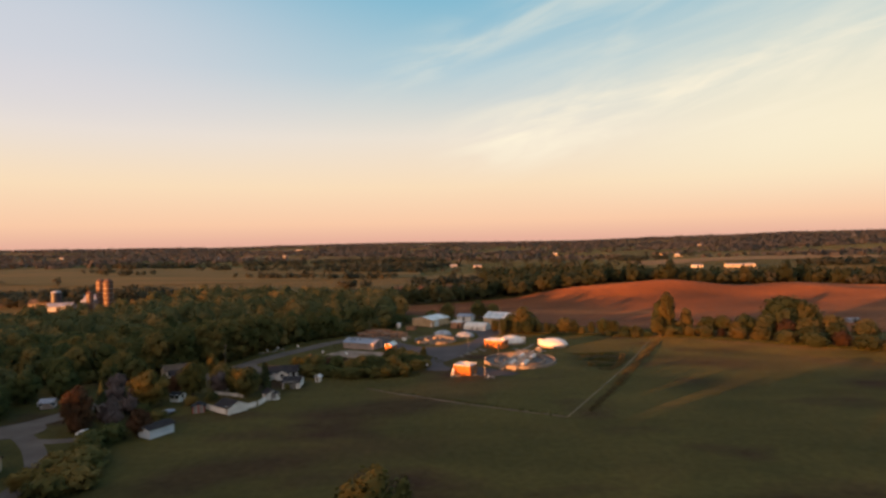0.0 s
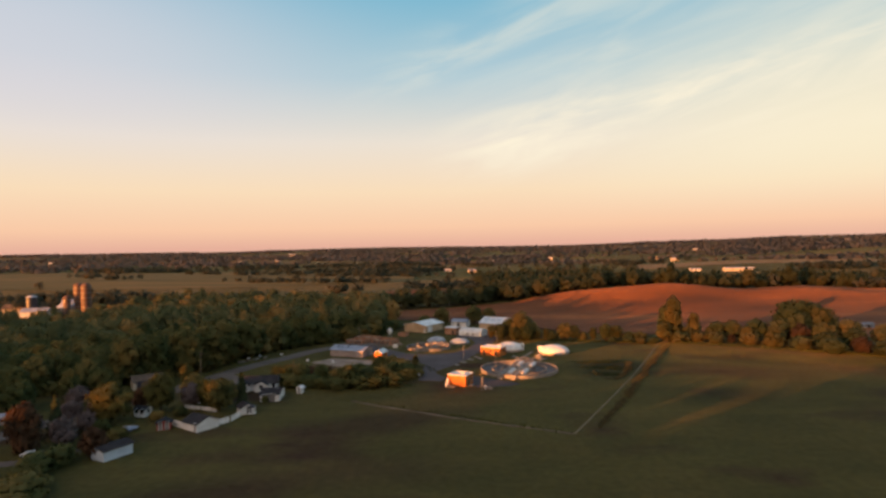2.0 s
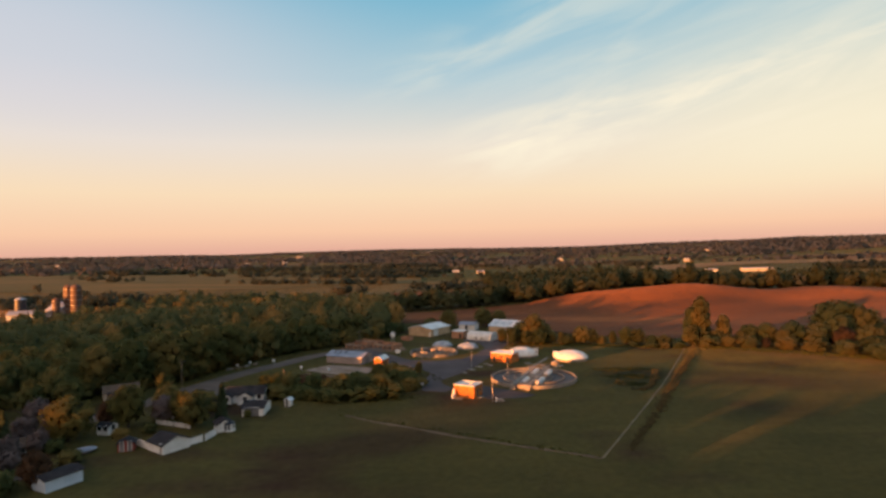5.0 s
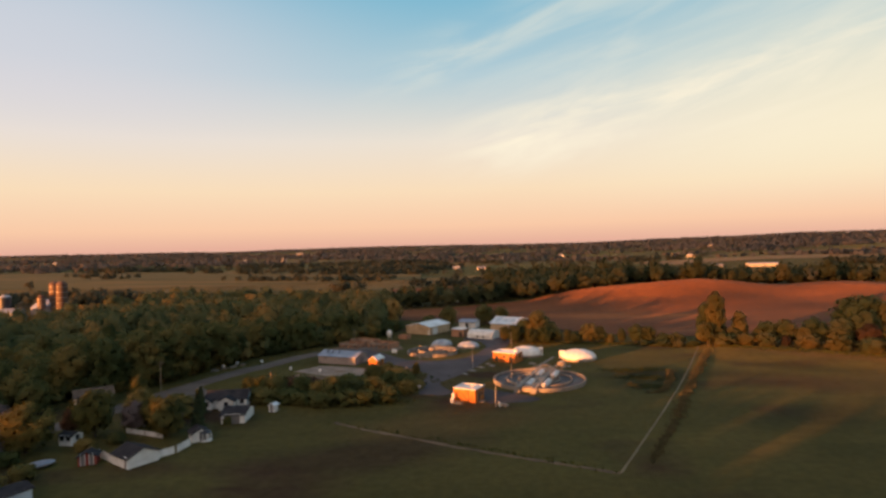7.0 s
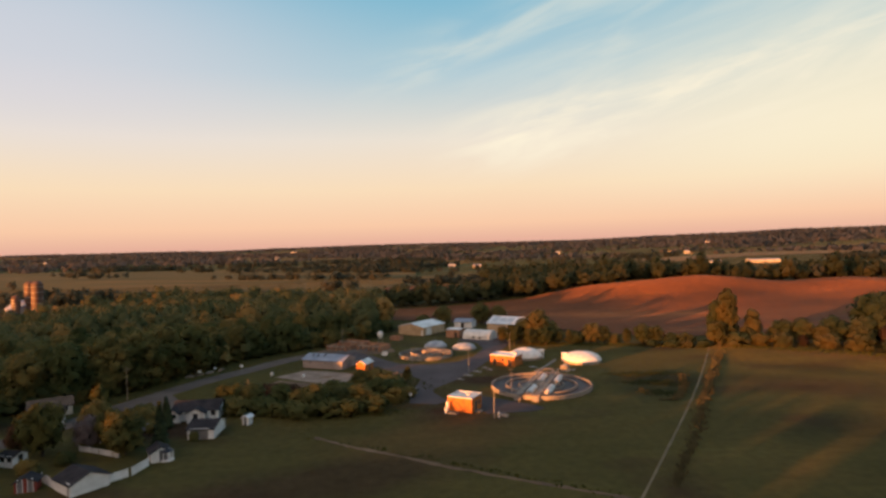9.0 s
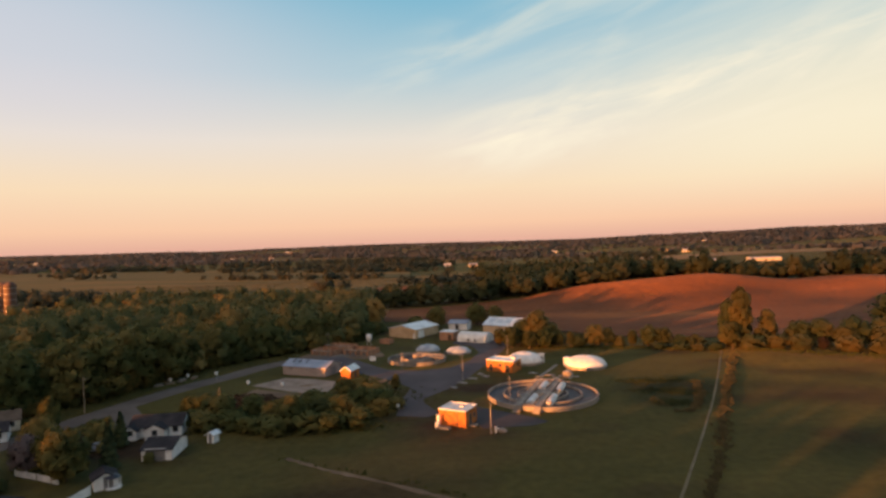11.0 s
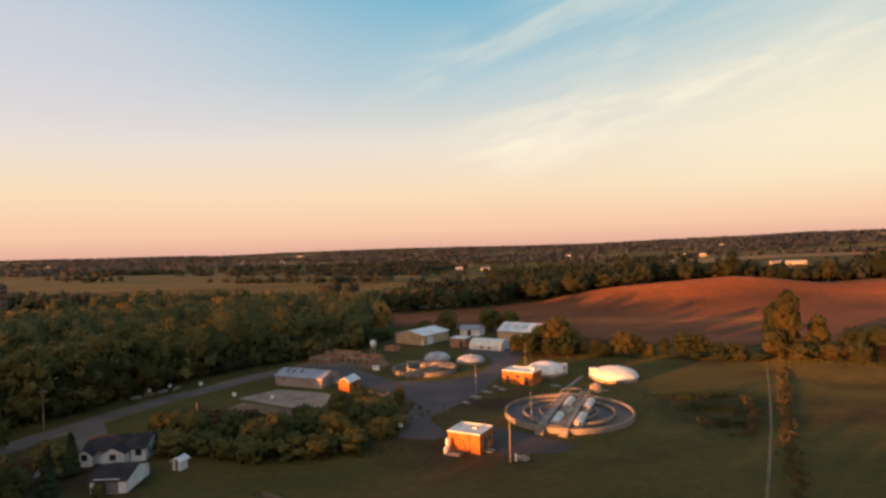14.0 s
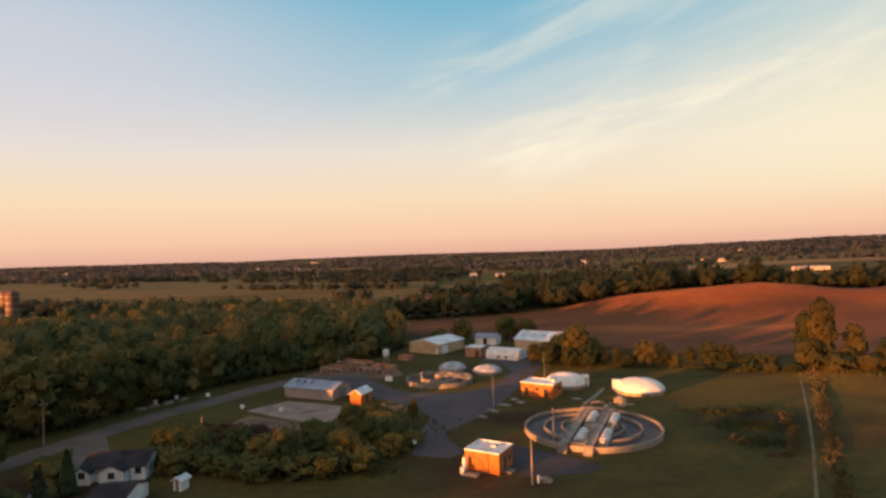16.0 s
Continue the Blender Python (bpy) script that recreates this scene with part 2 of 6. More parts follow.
M_WOODS = material("mixed_woodland_foliage", tones((0.118, 0.128, 0.052), (0.146, 0.143, 0.057), (0.182, 0.156, 0.058), (0.235, 0.177, 0.062), (0.372, 0.228, 0.070)), 0.10, 0.85, island=0.15, tint=0.75, spec=0.15, thin=0.4)
# farmland trees: greyer, bluer leaf tones carry a little distance haze
M_FARWOODS = material("haze_greyed_foliage", tones((0.074, 0.086, 0.060), (0.093, 0.099, 0.064), (0.112, 0.109, 0.067), (0.152, 0.128, 0.074)), 0.012, 0.9, island=0.05, tint=0.5, spec=0.1, thin=0.4)
# horizon woods: distance haze is mixed into the leaf colour
M_HORIZON = material("haze_coloured_foliage", tones((0.154, 0.139, 0.121), (0.178, 0.158, 0.133), (0.213, 0.175, 0.142)), 0.004, 0.9, island=0.03, tint=0.15, spec=0.1, thin=0.4)
M_PASTURE = material("golden_green_pasture", tones((0.068, 0.061, 0.022), (0.100, 0.081, 0.029), (0.136, 0.097, 0.035), (0.172, 0.108, 0.040)), 0.012, 0.95, bump=0.6, depth=0.8, fine=9, stretch=(0.35, 1.8, 1), spec=0.1)
# woodland foliage with darker tones, standing in for shade behind the hill
M_BACKWOODS = material("shade_darkened_wood", tones((0.060, 0.070, 0.030), (0.078, 0.086, 0.035), (0.105, 0.100, 0.040), (0.135, 0.112, 0.044)), 0.10, 0.85, island=0.12, tint=0.6, spec=0.15, thin=0.4)
M_TUFT = material("dry_grass", tones((0.051, 0.060, 0.017), (0.068, 0.074, 0.023), (0.091, 0.091, 0.030)), 0.4, 0.9, island=0.4, spec=0.1, thin=0.4)

M_REED = material("dry_reeds", tones((0.066, 0.061, 0.033), (0.090, 0.081, 0.044), (0.118, 0.103, 0.058)), 0.3, 0.9, island=0.3, spec=0.1, thin=0.4)
M_RUSH = material("dark_rushes", tones((0.031, 0.044, 0.021), (0.044, 0.056, 0.025), (0.060, 0.069, 0.029)), 0.3, 0.9, island=0.3, spec=0.1, thin=0.4)


def ground_material():
    """Mown and rough grass near by, a patchwork of farm fields further out."""
    mat = bpy.data.materials.new("grass_and_farmland")
    mat.use_nodes = True
    n, l = mat.node_tree.nodes, mat.node_tree.links
    b = n["Principled BSDF"]
    b.inputs["Roughness"].default_value, b.inputs["Specular IOR Level"].default_value = 0.95, 0.1
    geo = n.new("ShaderNodeNewGeometry")

    def noise_ramp(scale, stops, detail=6, stretch=(1, 1, 1), turn=0):
        mp = n.new("ShaderNodeMapping")
        mp.inputs["Scale"].default_value, mp.inputs["Rotation"].default_value = stretch, (0, 0, turn)
        l.new(geo.outputs["Position"], mp.inputs[0])
        t = n.new("ShaderNodeTexNoise")
        t.inputs["Scale"].default_value, t.inputs["Detail"].default_value = scale, detail
        l.new(mp.outputs[0], t.inputs["Vector"])
        r = n.new("ShaderNodeValToRGB")
        set_ramp(r, stops)
        l.new(t.outputs["Fac"], r.inputs[0])
        return r.outputs[0], t.outputs["Fac"]

    def mix(kind, fac, a, c):
        m = n.new("ShaderNodeMix")
        m.data_type, m.blend_type = "RGBA", kind
        if isinstance(fac, float):
            m.inputs[0].default_value = fac
        else:
            l.new(fac, m.inputs[0])
        l.new(a, m.inputs[6])
        l.new(c, m.inputs[7])
        return m.outputs[2]

    grass, _ = noise_ramp(0.035, tones((0.076, 0.076, 0.026), (0.100, 0.091, 0.030), (0.135, 0.108, 0.037)))
    worn, _ = noise_ramp(0.020, [(0.53, (0, 0, 0)), (0.66, (1, 1, 1))], 4, (1.0, 1.8, 1), 0.5)
    soil, _ = noise_ramp(0.2, tones((0.050, 0.032, 0.019), (0.078, 0.050, 0.029)))
    near = mix("MIX", worn, grass, soil)
    rough_edge = n.new("ShaderNodeTexNoise")
    rough_edge.inputs["Scale"].default_value, rough_edge.inputs["Detail"].default_value = 0.06, 5
    l.new(geo.outputs["Position"], rough_edge.inputs["Vector"])
    for cx, cy, sx, sy, turn in ((-14.0, 42.0, 26.0, 9.0, 0.35), (-42.0, -2.0, 20.0, 8.0, 0.5), (62.0, 108.0, 9.0, 5.0, -0.5)):
        mp = n.new("ShaderNodeMapping")
        mp.vector_type = "TEXTURE"
        mp.inputs["Location"].default_value, mp.inputs["Rotation"].default_value, mp.inputs["Scale"].default_value = (cx, cy, 0), (0, 0, turn), (sx, sy, 50)
        l.new(geo.outputs["Position"], mp.inputs[0])
        size = n.new("ShaderNodeVectorMath")
        size.operation = "LENGTH"
        l.new(mp.outputs[0], size.inputs[0])
        ragged = n.new("ShaderNodeMath")
        ragged.operation = "MULTIPLY_ADD"
        ragged.inputs[1].default_value = 1.3
        l.new(rough_edge.outputs["Fac"], ragged.inputs[0])
        l.new(size.outputs["Value"], ragged.inputs[2])
        fade = n.new("ShaderNodeMapRange")
        fade.inputs[1].default_value, fade.inputs[2].default_value, fade.inputs[3].default_value, fade.inputs[4].default_value = 1.2, 1.9, 0.75, 0.0
        l.new(ragged.outputs[0], fade.inputs[0])
        near = mix("MIX", fade.outputs[0], near, soil)
    # warm tan puts patches of low sunlight on the grass into its colour
    sun_tan, _ = noise_ramp(0.10, tones((0.120, 0.078, 0.030), (0.165, 0.102, 0.040), (0.205, 0.125, 0.050)))
    wet, _ = noise_ramp(0.15, tones((0.034, 0.040, 0.018), (0.046, 0.050, 0.022)))
    for cx, cy, sx, sy, turn, tone, amount in ((124.0, 128.0, 30.0, 7.0, -0.62, sun_tan, 0.75), (150.0, 84.0, 34.0, 9.0, -0.55, sun_tan, 0.5), (4.0, 62.0, 24.0, 9.0, 0.25, sun_tan, 0.5), (100.0, 92.0, 22.0, 10.0, -0.4, soil, 0.6), (86.0, 62.0, 16.0, 8.0, 0.3, wet, 0.6),
                                               (62.0, 101.0, 11.0, 16.0, -0.35, wet, 0.8), (112.0, 112.0, 20.0, 6.0, -0.5, wet, 0.5), (-20.0, 8.0, 26.0, 9.0, 0.2, soil, 0.5)):
        mp = n.new("ShaderNodeMapping")
        mp.vector_type = "TEXTURE"
        mp.inputs["Location"].default_value, mp.inputs["Rotation"].default_value, mp.inputs["Scale"].default_value = (cx, cy, 0), (0, 0, turn), (sx, sy, 50)
        l.new(geo.outputs["Position"], mp.inputs[0])
        size = n.new("ShaderNodeVectorMath")
        size.operation = "LENGTH"
        l.new(mp.outputs[0], size.inputs[0])
        ragged = n.new("ShaderNodeMath")
        ragged.operation = "MULTIPLY_ADD"
        ragged.inputs[1].default_value = 1.3
        l.new(rough_edge.outputs["Fac"], ragged.inputs[0])
        l.new(size.outputs["Value"], ragged.inputs[2])
        fade = n.new("ShaderNodeMapRange")
        fade.inputs[1].default_value, fade.inputs[2].default_value, fade.inputs[3].default_value, fade.inputs[4].default_value = 1.1, 2.0, amount, 0.0
        l.new(ragged.outputs[0], fade.inputs[0])
        near = mix("MIX", fade.outputs[0], near, tone)
    grain, _ = noise_ramp(0.6, [(0.3, (0.84, 0.84, 0.84)), (0.7, (1.14, 1.14, 1.14))], 6)
    _, blades = noise_ramp(4.5, [(0.0, (0, 0, 0)), (1.0, (1, 1, 1))], 2)
    stripes, _ = noise_ramp(0.05, [(0.35, (0.86, 0.86, 0.86)), (0.65, (1.12, 1.10, 1.06))], 3, (0.35, 1.6, 1), 0.62)
    near = mix("MULTIPLY", 1.0, near, grain)
    near = mix("MULTIPLY", 1.0, near, stripes)
    # farm fields: long plots, each with its own crop
    mp = n.new("ShaderNodeMapping")
    mp.inputs["Scale"].default_value, mp.inputs["Rotation"].default_value = (0.0021, 0.0042, 0.004), (0, 0, 0.12)
    l.new(geo.outputs["Position"], mp.inputs[0])
    vor = n.new("ShaderNodeTexVoronoi")
    vor.distance, vor.inputs["Scale"].default_value = "CHEBYCHEV", 1.0
    l.new(mp.outputs[0], vor.inputs["Vector"])
    sep = n.new("ShaderNodeSeparateColor")
    l.new(vor.outputs["Color"], sep.inputs[0])
    crop = n.new("ShaderNodeValToRGB")
    crop.color_ramp.interpolation = "CONSTANT"
    set_ramp(crop, [(0.0, (0.076, 0.080, 0.028)), (0.22, (0.115, 0.094, 0.038)), (0.40, (0.090, 0.090, 0.032)), (0.58, (0.115, 0.078, 0.040)),
                    (0.72, (0.064, 0.068, 0.027)), (0.86, (0.13, 0.105, 0.045))])
    l.new(sep.outputs[0], crop.inputs[0])
    rows, _ = noise_ramp(0.02, [(0.3, (0.75, 0.75, 0.75)), (0.7, (1.2, 1.2, 1.2))], 6)
    far = mix("MULTIPLY", 1.0, crop.outputs[0], rows)
    ln = n.new("ShaderNodeVectorMath")
    ln.operation = "LENGTH"
    l.new(geo.outputs["Position"], ln.inputs[0])
    rng = n.new("ShaderNodeMapRange")
    rng.inputs[1].default_value, rng.inputs[2].default_value = 330.0, 430.0
    l.new(ln.outputs["Value"], rng.inputs[0])
    col = mix("MIX", rng.outputs[0], near, far)
    l.new(col, b.inputs["Base Color"])
    bp = n.new("ShaderNodeBump")
    bp.inputs["Strength"].default_value, bp.inputs["Distance"].default_value = 1.0, 0.85
    l.new(blades, bp.inputs["Height"])
    l.new(bp.outputs[0], b.inputs["Normal"])
    return mat


# ---- ground height: flat at the works, a hill behind it, rolling farmland to the horizon ----
def smooth(a, b, v):
    s = np.clip((v - a) / (b - a), 0.0, 1.0)
    return s * s * (3 - 2 * s)


def height(x, y):
    x, y = np.asarray(x, float), np.asarray(y, float)
    r = np.hypot(x, y)
    t = np.clip((y + 0.05 * (x - 200) - 226) / 74, 0.0, 1.0)
    climb = t ** 2.4 * (1.12 - 0.12 * t ** 6) * np.where(y > 300, np.exp(-((y - 300) / 80) ** 2), 1.0)
    crest = 9.3 * smooth(-30, 150, x) * (1 - smooth(250, 480, x)) + 4.6 * np.exp(-0.5 * ((x - 153) / np.where(x < 153, 42, 27)) ** 2)
    hill = crest * climb
    hill = hill + 1.0 * np.sin((y + 0.22 * x) / 8.5 + 1.6 * np.sin(x / 55)) * smooth(4, 9, hill) + 0.6 * np.sin((x - 0.5 * y) / 13.0) * smooth(1, 6, hill)
    side = x / np.maximum(y, 50.0)
    rise = 9.0 * smooth(0.2, 0.6, side) * smooth(450, 1000, r) + 20.0 * smooth(0.1, 0.75, side) * smooth(1300, 3800, r)
    farm = 5.0 * np.exp(-0.5 * (((x + 235) / 90) ** 2 + ((y - 290) / 90) ** 2)) * smooth(150, 230, -x)
    roll = (2.5 * np.sin(x / 170 + 1.3) * np.cos(y / 210 + 0.4) + 4.0 * np.sin(x / 420 + y / 610 + 2.0)) * smooth(420, 900, r)
    # ground tilted up before the hedge, added to catch more low sun
    gap = (x - 95) * 0.47 + (y - 146) * 0.88
    bank = 1.5 * smooth(-24, -3, gap) * (1 - smooth(15, 55, gap)) * smooth(92, 106, x) * (1 - smooth(230, 330, x))
    return hill + rise + farm + roll + bank + 22.0 * smooth(700, 4700, r)


def lift(x, y):
    return float(height(x, y))


# ---- mesh helpers ----
def mesh_object(name, bm, mats, smooth_faces=False, outward=True):
    me = bpy.data.meshes.new(name)
    if outward:
        bmesh.ops.recalc_face_normals(bm, faces=bm.faces[:])
    bm.to_mesh(me)
    bm.free()
    for m in mats if isinstance(mats, (list, tuple)) else [mats]:
        me.materials.append(m)
    if smooth_faces:
        me.polygons.foreach_set("use_smooth", [True] * len(me.polygons))
    return new(name, me)


def part(name, bm, mat, parent, label="", smooth_faces=False):
    ob = mesh_object(name, bm, mat, smooth_faces)
    ob.parent = parent
    if label:
        ob["label"] = label
    return ob


def thing(name, x, y, deg, label, category, group="", kind="", z=None):
    ob = new(name)
    ob.empty_display_size = 0.5
    ob.matrix_world = pose(x, y, lift(x, y) if z is None else z, 0, 0, deg)
    return tagged(ob, label, category, group, kind)


def boxes(*dims):
    """One bmesh of boxes (x0, x1, y0, y1, z0, z1)."""
    bm = bmesh.new()
    for x0, x1, y0, y1, z0, z1 in dims:
        v = [bm.verts.new((x, y, z)) for z in (z0, z1) for x, y in ((x0, y0), (x1, y0), (x1, y1), (x0, y1))]
        for f in ((0, 3, 2, 1), (4, 5, 6, 7), (0, 1, 5, 4), (1, 2, 6, 5), (2, 3, 7, 6), (3, 0, 4, 7)):
            bm.faces.new([v[i] for i in f])
    return bm


def lathe(profile, seg=48, start=0.0, sweep=360.0, close=False):
    """Turns a profile of (radius, z) round the z axis."""
    bm = bmesh.new()
    full = sweep >= 360
    n = seg if full else seg + 1
    rings = []
    for r, z in profile:
        if r < 1e-6:
            v = bm.verts.new((0, 0, z))
            rings.append([v] * n)
        else:
            rings.append([bm.verts.new((r * math.cos(radians(start + sweep * i / seg)), r * math.sin(radians(start + sweep * i / seg)), z)) for i in range(n)])
    pairs = list(zip(rings, rings[1:])) + ([(rings[-1], rings[0])] if close else [])
    for a, b in pairs:
        for i in range(n if full else n - 1):
            j = (i + 1) % n
            ring = []
            for v in (a[i], a[j], b[j], b[i]):
                if v not in ring:
                    ring.append(v)
            if len(ring) > 2:
                bm.faces.new(ring)
    return bm


def tubes(*runs, seg=8):
    """One bmesh of round bars: (point, point, radius, radius)."""
    bm = bmesh.new()
    for p, q, r0, r1 in runs:
        p, q = Vector(p), Vector(q)
        m = (q - p).to_track_quat("Z", "Y").to_matrix().to_4x4()
        ends = []
        for c, r in ((p, r0), (q, r1)):
            ends.append([bm.verts.new(c + m.to_3x3() @ Vector((r * math.cos(2 * math.pi * i / seg), r * math.sin(2 * math.pi * i / seg), 0))) for i in range(seg)])
        for i in range(seg):
            bm.faces.new((ends[0][i], ends[0][(i + 1) % seg], ends[1][(i + 1) % seg], ends[1][i]))
        bm.faces.new(ends[0][::-1])
        bm.faces.new(ends[1])
    return bm


def prism_x(section, x0, x1):
    """A section of (y, z) drawn out along x."""
    bm = bmesh.new()
    a = [bm.verts.new((x0, y, z)) for y, z in section]
    b = [bm.verts.new((x1, y, z)) for y, z in section]
    k = len(section)
    for i in range(k):
        bm.faces.new((a[i], a[(i + 1) % k], b[(i + 1) % k], b[i]))
    bm.faces.new(a[::-1])
    bm.faces.new(b)
    return bm


def turned(bm, deg):
    bm.transform(pose(0, 0, 0, 0, 0, deg))
    return bm


def patch(name, pts, mat, z, label, category, thick=0.05):
    """A flat piece of paving with a rim of its own, on level ground."""
    bm = bmesh.new()
    top = [bm.verts.new((x, y, z)) for x, y in pts]
    low = [bm.verts.new((x, y, z - thick)) for x, y in pts]
    k = len(pts)
    for tri in geometry.tessellate_polygon([[Vector((x, y, 0)) for x, y in pts]]):
        face = bm.faces.new([top[i] for i in tri])
        face.normal_update()
        if face.normal.z < 0:
            face.normal_flip()
    for i in range(k):
        bm.faces.new((low[i], low[(i + 1) % k], top[(i + 1) % k], top[i]))
    return tagged(mesh_object(name, bm, mat, outward=False), label, category, kind="structure")


def spline(pts, k):
    """A smooth line through the points, k steps for each piece."""
    p = [Vector((*a, 0)) for a in pts]
    out = []
    for i in range(len(p) - 1):
        a, b, c, d = p[max(0, i - 1)], p[i], p[i + 1], p[min(len(p) - 1, i + 2)]
        for j in range(k):
            t = j / k
            out.append(0.5 * ((2 * b) + (c - a) * t + (2 * a - 5 * b + 4 * c - d) * t * t + (3 * b - a - 3 * c + d) * t ** 3))
    out.append(p[-1])
    return out


def ribbon(name, pts, width, mat, z, label, category, wobble=0.0, k=8):
    """A road or track along a line, draped on the ground."""
    line = spline(pts, k)
    rng = random.Random(len(pts))
    bm = bmesh.new()
    rows = []
    for i, p in enumerate(line):
        d = (line[min(i + 1, len(line) - 1)] - line[max(i - 1, 0)]).normalized()
        side = Vector((-d.y, d.x, 0))
        row = []
        for s in (-1, -0.33, 0.33, 1):
            q = p + side * s * (width / 2 + rng.uniform(-wobble, wobble))
            row.append(bm.verts.new((q.x, q.y, lift(q.x, q.y) + z - (0.03 if abs(s) == 1 else 0))))
        rows.append(row)
    for a, b in zip(rows, rows[1:]):
        for i in range(3):
            bm.faces.new((a[i], a[i + 1], b[i + 1], b[i]))
    return tagged(mesh_object(name, bm, mat), label, category, kind="structure")


def loft(name, front, back, n, m, mat, z, label, category):
    """A field between a near and a far edge, draped on the hill."""
    a, b = spline(front, n), spline(back, n)
    bm = bmesh.new()
    grid = []
    for i in range(min(len(a), len(b))):
        col = []
        for j in range(m + 1):
            q = a[i].lerp(b[i], j / m)
            col.append(bm.verts.new((q.x, q.y, lift(q.x, q.y) + z)))
        grid.append(col)
    for c, d in zip(grid, grid[1:]):
        for j in range(m):
            bm.faces.new((c[j], d[j], d[j + 1], c[j + 1]))
    return tagged(mesh_object(name, bm, mat, True), label, category, kind="structure")


# ---- ground ----
def build_ground():
    k, half = 5.5, 150
    s = np.linspace(-1, 1, 2 * half + 1)
    axis = 4800 * np.sinh(k * s) / np.sinh(k)
    gx, gy = np.meshgrid(axis, axis + 60.0)
    gz = height(gx, gy)
    w = len(axis)
    verts = np.stack([gx.ravel(), gy.ravel(), gz.ravel()], 1)
    i = np.arange(w - 1)
    a = (i[:, None] * w + i[None, :]).ravel()
    faces = np.stack([a, a + 1, a + w + 1, a + w], 1)
    me = bpy.data.meshes.new("ground")
    me.from_pydata(verts.tolist(), [], faces.tolist())
    me.materials.append(ground_material())
    me.polygons.foreach_set("use_smooth", [True] * len(me.polygons))
    tagged(new("ground", me), "dark evening grassland and rolling farm fields", "ground", kind="structure")


build_ground()
loft("ploughed_field", [(-22, 246), (20, 226), (52, 202), (90, 172), (140, 158), (210, 150), (300, 146), (420, 150)],
     [(-26, 296), (25, 301), (75, 308), (140, 326), (215, 338), (300, 340), (370, 328), (440, 308)], 12, 40, M_SOIL, 0.22,
     "bare red-brown ploughed field rising over a hill", "field")
loft("far_ploughed_field", [(-40, 385), (0, 380), (45, 372)], [(-50, 470), (0, 478), (55, 470)], 8, 8, M_SOIL, 0.35,
     "small bare brown field among the woods", "field")
loft("stubble_field", [(315, 800), (440, 812), (560, 808), (700, 790)], [(330, 985), (470, 1000), (600, 990), (760, 960)], 8, 10, M_STUBBLE, 0.5,
     "distant golden stubble field on a rise", "field")
loft("pasture", [(-760, 600), (-560, 560), (-400, 520), (-280, 545), (-170, 560), (-90, 590), (-30, 640)], [(-900, 1000), (-640, 1010), (-430, 930), (-300, 960), (-180, 900), (-100, 860), (-40, 830)], 8, 24, M_PASTURE, 0.5,
     "rolling golden-green pasture beyond the wood", "field")
loft("pasture", [(60, 660), (130, 640), (210, 655)], [(50, 760), (140, 790), (230, 770)], 8, 10, M_PASTURE, 0.5, "small golden pasture among far trees", "field")
ribbon("street", [(-190, -12), (-145, 12), (-118, 23), (-106, 31), (-101, 41), (-96, 51), (-89, 62), (-82.5, 77), (-77, 92), (-71.5, 107), (-65.5, 121), (-57.5, 134), (-51, 146), (-40, 157), (-24, 163)], 7.0,
       M_STREET, 0.04, "pale worn asphalt street curving past the houses", "street")
ribbon("side_street", [(-106, 27), (-96, 18), (-88, 9), (-80, -3), (-78, -16)], 4.5, M_STREET, 0.052, "narrow asphalt side street", "street")
ribbon("driveway", [(-96, 18.5), (-90, 18), (-84.5, 19.5), (-80, 22.5), (-77, 26)], 3.4, M_STREET, 0.064, "narrow asphalt driveway to a house", "driveway")
ribbon("driveway", [(-72.5, 102), (-68, 96), (-64.5, 90), (-63, 84)], 6.0, M_STREET, 0.056, "short wide asphalt driveway to the white house", "driveway")
patch("turning_circle", [(-104.0 + 6 * math.cos(a * math.pi / 10), 26 + 6 * math.sin(a * math.pi / 10)) for a in range(20)], M_STREET, 0.047,
      "round asphalt mouth of the side street", "street")
patch("works_road", [(-4, 88), (3, 86), (5.5, 89.5), (2.2, 97), (1.5, 101), (4, 105), (9, 112.5), (13, 121), (17.5, 133), (23, 148), (28, 164), (32, 180), (26, 192), (14, 194), (10, 178), (17, 172), (19, 160),
                     (15, 146), (9, 137), (0, 133.5), (-10, 136), (-14, 141), (-20, 150), (-28, 160), (-36, 160), (-30, 148), (-24, 138), (-17, 131), (-8, 122), (-2, 113), (-3.5, 102)],
      M_ASPHALT, 0.030, "dark asphalt drive through the treatment works", "drive")
patch("pump_house_apron", [(4, 90), (6, 87), (12, 84.5), (14.5, 77), (20, 77.5), (25, 78), (28.6, 80.5), (26, 83.5), (20, 88.5), (13, 94)], M_APRON, 0.037,
      "dark asphalt apron beside the brick pump house", "drive")
patch("gravel_pad", [(-46.5, 121), (-39.5, 129.5), (-30, 126.5), (-21.8, 122), (-24.5, 108), (-33, 112.5)], M_GRAVEL, 0.060, "pale rectangular gravel drying pad", "gravel pad", 0.08)
patch("pad_hollow", [(-30.8 + 2.2 * math.cos(a * math.pi / 9), 119.2 + 1.1 * math.sin(a * math.pi / 9)) for a in range(18)], M_DIRT, 0.072, "dark damp hollow in the gravel pad", "puddle", 0.01)
patch("dirt_yard", [(-48, 106), (-44, 117), (-33, 111.5), (-25, 107), (-24, 99), (-33, 96), (-42, 99)], M_DIRT, 0.025, "bare earth yard with dead weeds", "yard")
patch("beds_yard", [(-44, 160), (-38, 172), (-16, 168), (-13, 158), (-20, 154), (-32, 158)], M_DIRT, 0.022, "bare earth round the old drying beds", "yard")
